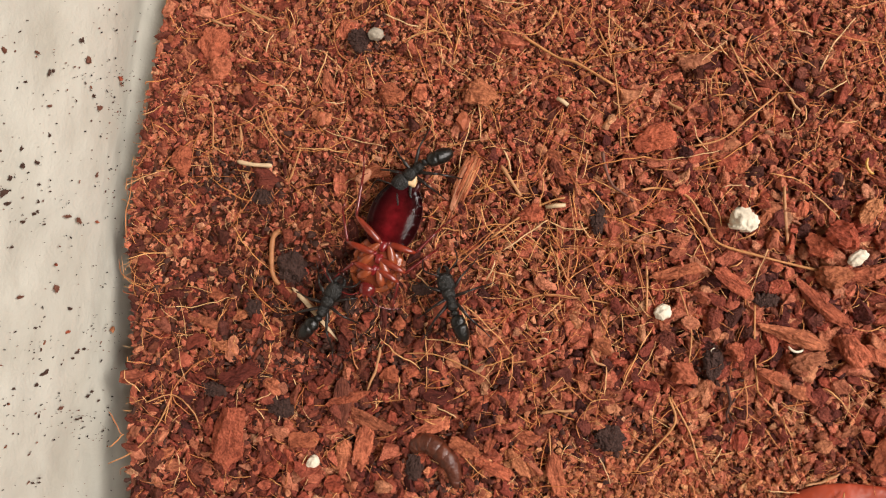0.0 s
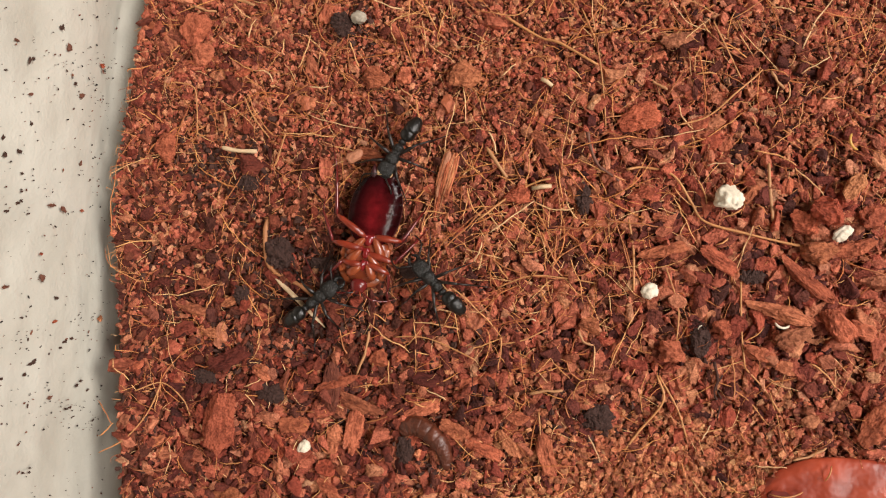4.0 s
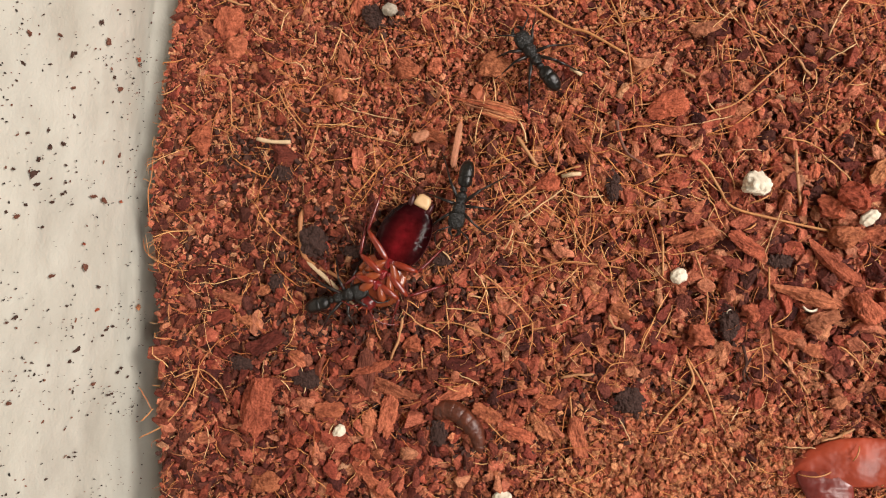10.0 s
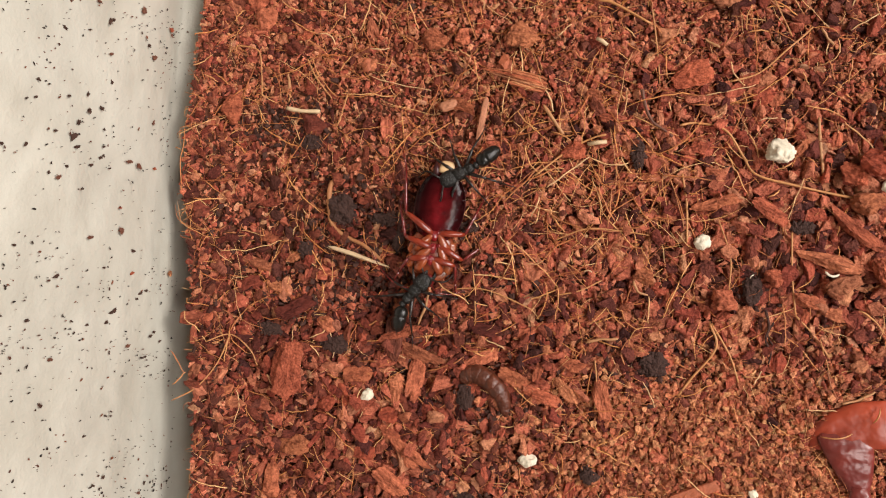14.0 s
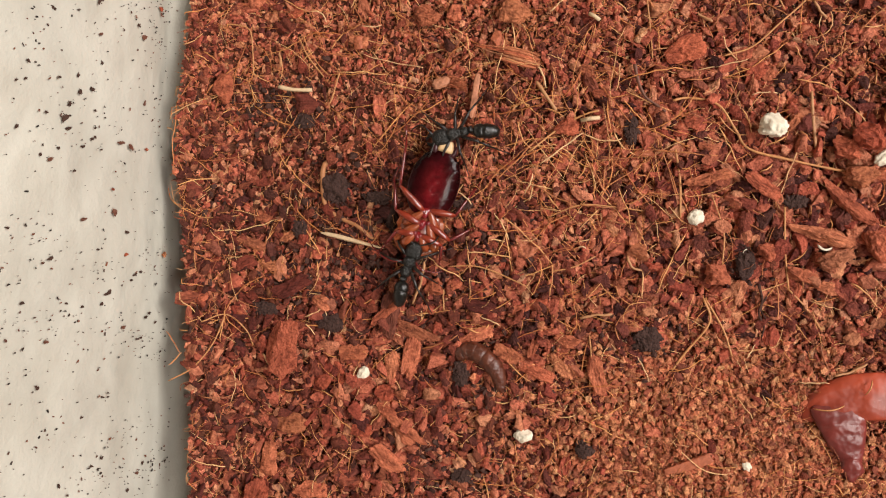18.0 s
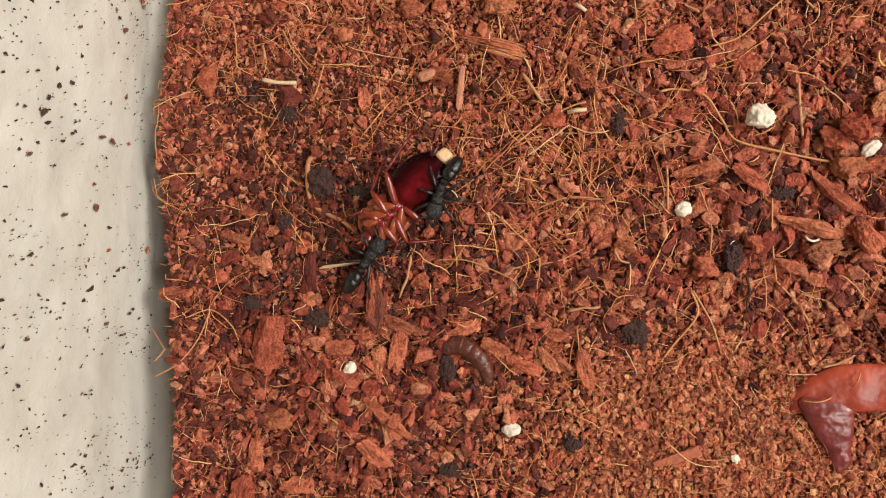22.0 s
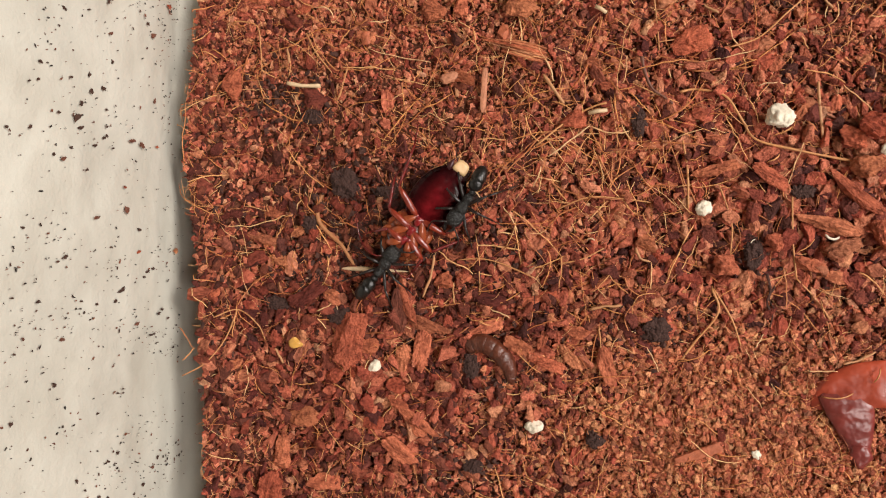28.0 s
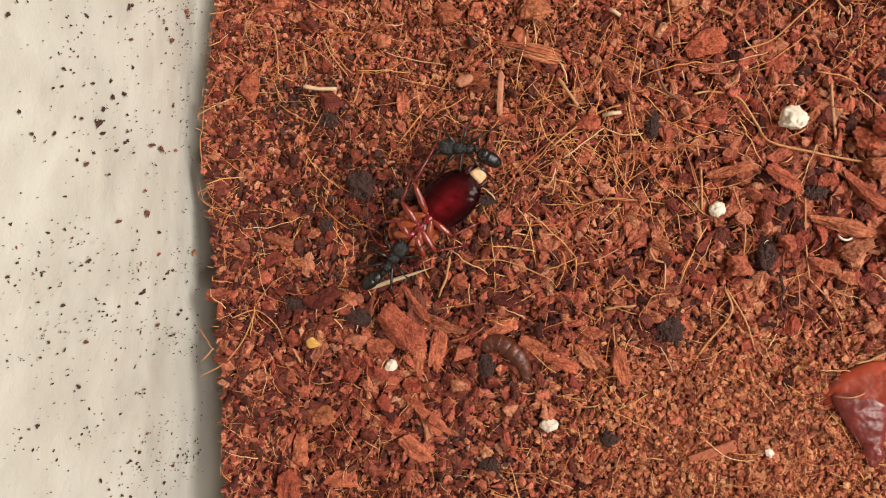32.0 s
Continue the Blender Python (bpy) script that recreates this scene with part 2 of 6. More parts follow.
def wall_material():
    """Off-white cast side: faint cloudy stains, hand-smoothed dimples and a fine tooth."""
    m, nt, bsdf = shader("white_wall")
    tooth = noise_out(nt, 1500, 2)
    dimple = noise_out(nt, 150, 2, (1, 0.8, 1), rough=0.35)
    cloud = noise_out(nt, 75, 3)
    big = noise_out(nt, 24, 2)
    c = ramp(nt, [(0.3, (0.50, 0.488, 0.424)), (0.7, (0.60, 0.586, 0.509))], big)
    c = mixed(nt, 1.0, c, ramp(nt, [(0.28, (0.90, 0.885, 0.865)), (0.6, (1.03, 1.03, 1.03))], cloud), "MULTIPLY")
    c = mixed(nt, 1.0, c, ramp(nt, [(0.3, (0.95, 0.945, 0.94)), (0.6, (1.02, 1.02, 1.02))], dimple), "MULTIPLY")
    nt.links.new(c, bsdf.inputs["Base Color"])
    bsdf.inputs["Roughness"].default_value = 0.5
    h = nt.nodes.new("ShaderNodeMath")
    h.operation = "MULTIPLY_ADD"
    h.inputs[1].default_value = 0.12
    nt.links.new(tooth, h.inputs[0])
    nt.links.new(dimple, h.inputs[2])
    bumped(nt, bsdf, h.outputs[0], 0.42, 0.0018)
    return m


def speck_material():
    m, nt, bsdf = shader("dark_speck")
    rnd = nt.nodes.new("ShaderNodeNewGeometry").outputs["Random Per Island"]
    c = ramp(nt, [(0.0, (0.016, 0.012, 0.010)), (0.55, (0.04, 0.022, 0.014)), (0.8, (0.10, 0.032, 0.018)), (1.0, (0.22, 0.075, 0.036))], rnd)
    nt.links.new(c, bsdf.inputs["Base Color"])
    bsdf.inputs["Roughness"].default_value = 0.85
    return m


SPECK = speck_material()
ABDOMEN = abdomen_material()
FIBRE = fibre_material()
COIR = strand_material()
WALL = wall_material()


# ---------------------------------------------------------------- mesh tools
def part(name, bm, material, parent=None, label="", smooth=True):
    """Links a bmesh (in millimetres) as one mesh object."""
    bmesh.ops.scale(bm, vec=(MM, MM, MM), verts=bm.verts)
    bmesh.ops.recalc_face_normals(bm, faces=bm.faces)
    me = bpy.data.meshes.new(name)
    bm.to_mesh(me)
    bm.free()
    if smooth:
        me.polygons.foreach_set("use_smooth", [True] * len(me.polygons))
    me.materials.append(material)
    ob = new(name, me)
    ob.parent = parent
    return tagged(ob, label)


def empty(name):
    ob = new(name)
    ob.empty_display_size = 0.002
    return ob


def box(bm, x0, x1, y0, y1, z0, z1):
    bmesh.ops.create_cube(bm, size=1.0, matrix=Matrix.Translation(((x0 + x1) / 2, (y0 + y1) / 2, (z0 + z1) / 2)) @ Matrix.Diagonal((x1 - x0, y1 - y0, z1 - z0, 1)))


def egg(bm, centre, size, taper=0.0, power=2.0, rough=0.0, seed=0, turn=None, level=3):
    """A rounded body: size is its full length, width and height; taper narrows its +x end."""
    r = bmesh.ops.create_icosphere(bm, subdivisions=level, radius=1.0)
    for v in r["verts"]:
        p = v.co
        n = (abs(p.x) ** power + abs(p.y) ** power + abs(p.z) ** power) ** (1 / power)
        p = p / n
        k = 1 - taper * p.x
        p = Vector((p.x, p.y * k, p.z * k))
        if rough:
            p *= 1 + rough * (noise.noise(p * 1.7 + Vector((seed * 3.1, 0, 0))) + 0.5 * noise.noise(p * 4.3 + Vector((0, seed * 2.3, 0))))
        p = Vector((p.x * size[0] / 2, p.y * size[1] / 2, p.z * size[2] / 2))
        if turn:
            p = turn @ p
        v.co = p + Vector(centre)


def tube(bm, points, radii, sides=7):
    """A limb along points, with a radius at each; the ends are closed."""
    pts = [Vector(p) for p in points]
    rings = []
    for i, p in enumerate(pts):
        d = (pts[min(i + 1, len(pts) - 1)] - pts[max(i - 1, 0)]).normalized()
        a = d.cross(Vector((0, 0, 1)))
        a = a.normalized() if a.length > 1e-4 else Vector((1, 0, 0))
        b = d.cross(a)
        rings.append([bm.verts.new(p + radii[i] * (math.cos(s) * a + math.sin(s) * b)) for s in [2 * math.pi * j / sides for j in range(sides)]])
    for r0, r1 in zip(rings, rings[1:]):
        for j in range(sides):
            bm.faces.new((r0[j], r0[(j + 1) % sides], r1[(j + 1) % sides], r1[j]))
    bm.faces.new(rings[0])
    bm.faces.new(rings[-1])


def glide(points, steps=6):
    """A smooth line through points."""
    pts = [Vector(p) for p in points]
    ext = [2 * pts[0] - pts[1]] + pts + [2 * pts[-1] - pts[-2]]
    out = []
    for i in range(1, len(ext) - 2):
        a, b, c, d = ext[i - 1:i + 3]
        for s in range(steps):
            t = s / steps
            out.append(0.5 * (2 * b + (c - a) * t + (2 * a - 5 * b + 4 * c - d) * t * t + (3 * b - a - 3 * c + d) * t ** 3))
    return out + [pts[-1]]


def lathe(bm, rows, sides=28, flat=1.0):
    """A body along x: rows of x, centre height, half-width, half-height. flat squares the section."""
    rings = []
    for x, z, w, h in rows:
        ring = []
        for j in range(sides):
            s = 2 * math.pi * j / sides
            c, n = math.cos(s), math.sin(s)
            c, n = math.copysign(abs(c) ** flat, c), math.copysign(abs(n) ** flat, n)
            ring.append(bm.verts.new((x, w * c, z + h * n)))
        rings.append(ring)
    for r0, r1 in zip(rings, rings[1:]):
        for j in range(sides):
            bm.faces.new((r0[j], r0[(j + 1) % sides], r1[(j + 1) % sides], r1[j]))
    bm.faces.new(rings[0])
    bm.faces.new(rings[-1])


def mesh_from_arrays(name, verts, tris, material, smooth=False):
    """One mesh from arrays of corners (in millimetres) and triangles."""
    me = bpy.data.meshes.new(name)
    n = len(tris)
    me.vertices.add(len(verts))
    me.vertices.foreach_set("co", (verts * MM).astype(np.float32).ravel())
    me.loops.add(n * 3)
    me.loops.foreach_set("vertex_index", tris.astype(np.int32).ravel())
    me.polygons.add(n)
    me.polygons.foreach_set("loop_start", np.arange(0, n * 3, 3, dtype=np.int32))
    me.polygons.foreach_set("use_smooth", np.full(n, smooth))
    me.update(calc_edges=True)
    me.validate()
    me.materials.append(material)
    return me


def ball(level):
    bm = bmesh.new()
    bmesh.ops.create_icosphere(bm, subdivisions=level, radius=1.0)
    v = np.array([p.co[:] for p in bm.verts])
    f = np.array([[c.index for c in q.verts] for q in bm.faces])
    bm.free()
    return v, f


def lumps(v, rng, scale, amount):
    """Smooth random relief over points on a ball."""
    out = np.zeros(len(v))
    for k in range(6):
        d = rng.normal(size=3) * scale
        out += np.sin(v @ d + rng.uniform(0, 6.28))
    return v * (1 + amount * out / 3)[:, None]


def chip_shapes(level, count, seed, rough):
    """Angular broken pieces inside a unit box, each cut by planes from a ball and roughened."""
    rng = np.random.default_rng(seed)
    base, faces = ball(level)
    shapes = []
    for _ in range(count):
        v = np.sign(base) * np.abs(base) ** 0.6
        for _ in range(9):
            n = rng.normal(size=3)
            n /= np.linalg.norm(n)
            over = np.maximum(0, v @ n - rng.uniform(0.4, 0.9))
            v = v - over[:, None] * n
        v = lumps(v, rng, 3.0, rough)
        v = lumps(v, rng, 7.0, rough * 0.8)
        shapes.append(v / np.abs(v).max(axis=0))
    return shapes, faces


# ---------------------------------------------------------------- the tub and the room
WALL_X = -75.5


def edge_x(y):
    """How far the bed reaches towards the white side: it has shrunk away from it further south."""
    return np.interp(y, [-80, -65, -56, -41, -31, -21, -12, 12, 24, 40], [-66.6, -67.5, -68.0, -69.0, -69.9, -71.3, -73.8, -73.6, -72.5, -70.8])


def side_x(y):
    """The white side's foot line; it leans inwards further north."""
    return np.interp(y, [10, 24, 40], [WALL_X, WALL_X + 0.7, WALL_X + 2.0])


def wall_x(z, y=0.0):
    """The white side flares outwards as it rises, is hollowed at its foot and runs out in a round fillet under the edge of the bed."""
    hollow = float(np.interp(y, [-40, -24, -6, 34], [0.0, 0.5, 2.4, 2.4]))
    hollow *= min(1.15, max(0.0, (20.0 - z) / 20.0)) ** 2.2
    gap = max(0.0, float(edge_x(y) - side_x(y))) + hollow
    start = float(np.interp(y, [-24, -6, 12, 34], [-2.0, 1.2, 0.2, -0.6]))
    foot = gap * min(1.3, max(0.0, (start - z) / float(np.interp(y, [-24, -6], [9.0, 6.0])))) ** 2
    return float(side_x(y)) + 0.2 - 0.0016 * max(0.0, z - 5.0) ** 2 - hollow + foot


TUB = (WALL_X, 165.0, -130.0, 110.0)


def build_room():
    bm = bmesh.new()
    box(bm, -500, 600, -450, 450, -60, -30)
    bmesh.ops.bevel(bm, geom=bm.edges[:], offset=4, segments=2, affect="EDGES")
    tagged(part("table", bm, TABLE, smooth=False), "brown wooden table top under the white tub", "table", kind="structure")
    sides = {"room_wall_west": (-1600, -1550, -1600, 1600, -800, 1600), "room_wall_east": (1550, 1600, -1600, 1600, -800, 1600),
             "room_wall_south": (-1550, 1550, -1600, -1550, -800, 1600), "room_wall_north": (-1550, 1550, 1550, 1600, -800, 1600),
             "room_floor": (-1600, 1600, -1600, 1600, -850, -803), "room_ceiling": (-1600, 1600, -1600, 1600, 1603, 1650)}
    for name, b in sides.items():
        bm = bmesh.new()
        box(bm, *b)
        tagged(part(name, bm, PLASTER, smooth=False), "plain warm white plastered side of the room", "wall", kind="structure")


def sheet(nx, ny, place):
    """A grid of points as a mesh."""
    bm = bmesh.new()
    vs = [[bm.verts.new(place(i / nx, j / ny)) for j in range(ny + 1)] for i in range(nx + 1)]
    for i in range(nx):
        for j in range(ny):
            bm.faces.new((vs[i][j], vs[i + 1][j], vs[i + 1][j + 1], vs[i][j + 1]))
    return bm


def build_tub():
    x0, x1, y0, y1 = TUB
    tub = tagged(empty("plastic_tub"), "white tub with scuffed speckled sides, on a table", "tub", kind="structure")
    top, low = 66, -26
    # the seen side has the slight waviness of moulded sheet
    def wave(y, z):
        return 0.5 * noise.noise(Vector((y * 0.05, z * 0.06, 3))) + 0.16 * noise.noise(Vector((y * 0.17, z * 0.11, 9))) + 0.05 * noise.noise(Vector((y * 0.5, z * 0.25, 5)))
    bm = sheet(240, 110, lambda a, b: (wall_x(low + b * (top - low), y0 + a * (y1 - y0)) - 0.2 + wave(y0 + a * (y1 - y0), low + b * (top - low)), y0 + a * (y1 - y0), low + b * (top - low)))
    bm2 = sheet(60, 40, lambda a, b: (wall_x(low + b * (top - low), y0 + a * (y1 - y0)) - 2.6, y0 + a * (y1 - y0), low + b * (top - low)))
    part("wall", bm, WALL, tub)
    part("outer_wall", bm2, WALL, tub)
    for b in ((x1, x1 + 2.5, y0 - 2.5, y1 + 2.5, low, top), (x0 - 9, x1 - 0.01, y1 + 0.01, y1 + 2.5, low, top), (x0 - 9, x1 - 0.01, y0 - 2.5, y0 - 0.01, low, top)):
        bm = bmesh.new()
        box(bm, *b)
        part("wall", bm, WALL, tub, smooth=False)
    bm = bmesh.new()
    box(bm, x0 - 26, x1 + 2.5, y0 - 2.5, y1 + 2.5, low - 3.5, low - 0.01)
    part("base", bm, WALL, tub, smooth=False)


build_room()
build_tub()


# ---------------------------------------------------------------- the bed of husk
def ground(x, y):
    """The bed's height in millimetres."""
    x, y = np.asarray(x, float), np.asarray(y, float)
    h = 0.55 * np.sin(x * 0.11 + 1.0 + 0.6 * np.sin(y * 0.09)) * np.sin(y * 0.13 + 0.4) + 0.35 * np.sin(x * 0.31 + y * 0.17) * np.sin(y * 0.29 - x * 0.11 + 2)
    near = np.clip((x - edge_x(y)) / 15, 0, 1)
    rim = np.interp(y, [-80, -60, -30, -20, -9, 2, 20, 34], [6.6, 6.6, 6.4, 5.4, 4.4, 3.8, 1.8, 1.0])
    return h * near - 1.2 + (1 - near) ** 2 * rim


def coarse(x, y):
    """0 where the bed is fine crumbs, 1 where it is large chips."""
    def hill(cx, cy, sx, sy):
        return np.exp(-(((x - cx) / sx) ** 2 + ((y - cy) / sy) ** 2))
    c = 1.0 * hill(46, -12, 24, 18) + 0.75 * hill(-35, -50, 34, 18) + 0.55 * hill(10, -26, 30, 14) + 0.45 * hill(15, 5, 26, 16) + 0.35 * hill(-60, 25, 14, 14)
    c -= 0.7 * hill(26, -54, 22, 12) + 0.35 * hill(-30, 10, 26, 18)
    return np.clip(0.12 + c, 0, 1)


def darkened(x, y):
    """1 in the darker parts of the bed, most of them round the cockroach, 0 away from them."""
    def hill(cx, cy, sx, sy):
        return np.exp(-(((x - cx) / sx) ** 2 + ((y - cy) / sy) ** 2))
    return np.clip(0.7 * hill(-68, -40, 9, 26) + 0.72 * hill(-50, -16, 13, 14) + 0.8 * hill(-36, -36, 18, 9) + 0.8 * hill(-20, -46, 10, 7) + 0.35 * hill(-24, -22, 10, 8) + 0.5 * hill(30, -24, 7, 9) + 0.4 * hill(6, -36, 10, 6) + 0.5 * hill(36, 20, 9, 7), 0, 1)


def build_bed():
    x1, y0, y1 = TUB[1], TUB[2], TUB[3]
    nx, ny = 200, 220
    ys = y0 + (y1 - y0) * np.arange(ny + 1) / ny
    verts, cols = [], nx + 3
    for y in ys:
        e = float(edge_x(y))
        xs = np.concatenate([[e + 0.3, e + 0.3], e + 0.5 + (x1 - e - 0.5) * (np.arange(nx + 1) / nx) ** 1.3])
        zs = ground(xs, y) - 0.5
        zs[0] = -24.0
        verts.append(np.stack([xs, np.full(cols, y), zs], 1))
    verts = np.concatenate(verts)
    i = np.arange(ny)[:, None] * cols + np.arange(cols - 1)[None, :]
    i = i.ravel()
    tris = np.concatenate([np.stack([i, i + 1, i + cols + 1], 1), np.stack([i, i + cols + 1, i + cols], 1)])
    ob = new("ground", mesh_from_arrays("ground", verts, tris, SOIL, True))
    return tagged(ob, "bed of dark reddish crumbled coconut husk filling the tub", "substrate", kind="structure")


GROUND = build_bed()
VIEW = (-75.4, 74.0, -92.0, 46.0)


def spots(n, rng, accept, area=VIEW):
    """n random places in an area, thinned by accept(x, y)."""
    out = np.zeros((0, 2))
    while len(out) < n:
        p = np.stack([rng.uniform(area[0], area[1], n), rng.uniform(area[2], area[3], n)], 1)
        p = p[(rng.random(n) < accept(p[:, 0], p[:, 1])) & (p[:, 0] > edge_x(p[:, 1]) + 0.2)]
        out = np.concatenate([out, p])
    return out[:n]


def turned(yaw, roll, pitch):
    """Rotation matrices, one for each piece."""
    cy, sy, cr, sr, cp, sp = np.cos(yaw), np.sin(yaw), np.cos(roll), np.sin(roll), np.cos(pitch), np.sin(pitch)
    o, l = np.zeros_like(yaw), np.ones_like(yaw)
    rz = np.stack([np.stack([cy, -sy, o], -1), np.stack([sy, cy, o], -1), np.stack([o, o, l], -1)], 1)
    rx = np.stack([np.stack([l, o, o], -1), np.stack([o, cr, -sr], -1), np.stack([o, sr, cr], -1)], 1)
    ry = np.stack([np.stack([cp, o, sp], -1), np.stack([o, l, o], -1), np.stack([-sp, o, cp], -1)], 1)
    return rz @ ry @ rx


def strew(name, n, level, lengths, seed, accept, label, lift=0.35, tilt=0.35, area=VIEW, size_by_map=0.0, slim=(0.4, 0.85), rough=0.10, depth=(0.35, 0.7), material=None):
    """Many broken pieces on the bed, joined as one heap."""
    rng = np.random.default_rng(seed)
    shapes, faces = chip_shapes(level, 14, seed, rough)
    p = spots(n, rng, accept, area)
    c = coarse(p[:, 0], p[:, 1])
    length = (lengths[0] + (lengths[1] - lengths[0]) * rng.random(n) ** 1.7) * (1 - size_by_map + size_by_map * (0.45 + 0.9 * c))
    width = length * rng.uniform(slim[0], slim[1], n)
    height = width * rng.uniform(depth[0], depth[1], n)
    rot = turned(rng.uniform(0, 6.283, n), rng.normal(0, tilt, n), rng.normal(0, tilt, n))
    z = ground(p[:, 0], p[:, 1]) + height * lift + rng.uniform(-0.25, 0.35, n) * height
    which = rng.integers(0, len(shapes), n)
    verts = np.zeros((n, len(shapes[0]), 3))
    for k, s in enumerate(shapes):
        m = which == k
        size = np.stack([length[m], width[m], height[m]], 1)[:, None, :] / 2
        verts[m] = np.einsum("nij,nvj->nvi", rot[m], s[None] * size)
    verts += np.concatenate([p, z[:, None]], 1)[:, None, :]
    verts[:, :, 0] = np.maximum(verts[:, :, 0], side_x(verts[:, :, 1]) + 0.45)
    tris = (faces[None] + (np.arange(n) * len(shapes[0]))[:, None, None]).reshape(-1, 3)
    ob = new(name, mesh_from_arrays(name, verts.reshape(-1, 3), tris, material or BARK_PIECES, False))
    return tagged(ob, label, "husk", kind="stuff")


def fibres(name, n, seed, lengths, radius, accept, label, lift=(0.3, 1.5), curl=1.0):
    """Thin curled fibres lying over the bed, joined."""
    rng = np.random.default_rng(seed)
    m, sides = 9, 4
    p = spots(n, rng, accept)
    length = lengths[0] + (lengths[1] - lengths[0]) * rng.random(n) ** 2.2
    head = rng.uniform(0, 6.283, n)
    bend = rng.normal(0, 1.1 * curl, n)
    line = np.zeros((n, m, 3))
    q = p.copy()
    wob = rng.normal(0, 0.28 * curl, (n, m))
    base = rng.uniform(lift[0], lift[1], n)
    arch = rng.uniform(0, 1.0, n) ** 2 * np.minimum(length * 0.10, 1.6)
    for k in range(m):
        s = k / (m - 1)
        line[:, k, 0], line[:, k, 1] = q[:, 0], q[:, 1]
        line[:, k, 2] = ground(q[:, 0], q[:, 1]) + base + arch * 4 * s * (1 - s) + wob[:, k] * 0.4
        a = head + bend * (s - 0.5) + wob[:, k]
        q = q + (length / (m - 1))[:, None] * np.stack([np.cos(a), np.sin(a)], 1)
    line[:, :, 0] = np.maximum(line[:, :, 0], edge_x(line[:, :, 1]) - 1.2 * rng.random((n, 1)) ** 2 + 0.2)
    line[:, :, 0] = np.maximum(line[:, :, 0], side_x(line[:, :, 1]) + 0.6)
    d = np.gradient(line, axis=1)
    d /= np.linalg.norm(d, axis=2)[:, :, None] + 1e-9
    side = np.cross(d, [0, 0, 1.0])
    side /= np.linalg.norm(side, axis=2)[:, :, None] + 1e-9
    up = np.cross(side, d)
    r = (radius[0] + (radius[1] - radius[0]) * rng.random(n) ** 2)[:, None] * (1 - 0.6 * np.abs(np.linspace(-1, 1, m))[None, :] ** 3)
    rings = np.stack([line + r[:, :, None] * (math.cos(a) * side + math.sin(a) * up) for a in (0.4, 1.97, 3.54, 5.11)], 2)
    idx = np.arange(n * m * sides).reshape(n, m, sides)
    a, b = idx[:, :-1], idx[:, 1:]
    a2, b2 = np.roll(a, -1, 2), np.roll(b, -1, 2)
    tris = np.concatenate([np.stack([a, a2, b2], -1).reshape(-1, 3), np.stack([a, b2, b], -1).reshape(-1, 3)])
    ob = new(name, mesh_from_arrays(name, rings.reshape(-1, 3), tris, FIBRE, True))
    return tagged(ob, label, "fibre", kind="stuff")


# ---------------------------------------------------------------- ants
def leg_lines(side, root, spread, reach):
    """The joints of one ant leg: body, knee, shin end, claw."""
    a = radians(spread) * side
    d = Vector((math.cos(a), math.sin(a), 0))
    r = Vector(root)
    knee = r + d * reach * 0.42 + Vector((0, 0, 1.1))
    shin = r + d * reach * 0.82 + Vector((0, 0, -1.7))
    claw = r + d * reach * 1.08 + Vector((0, 0, -2.35))
    return r, knee, shin, claw


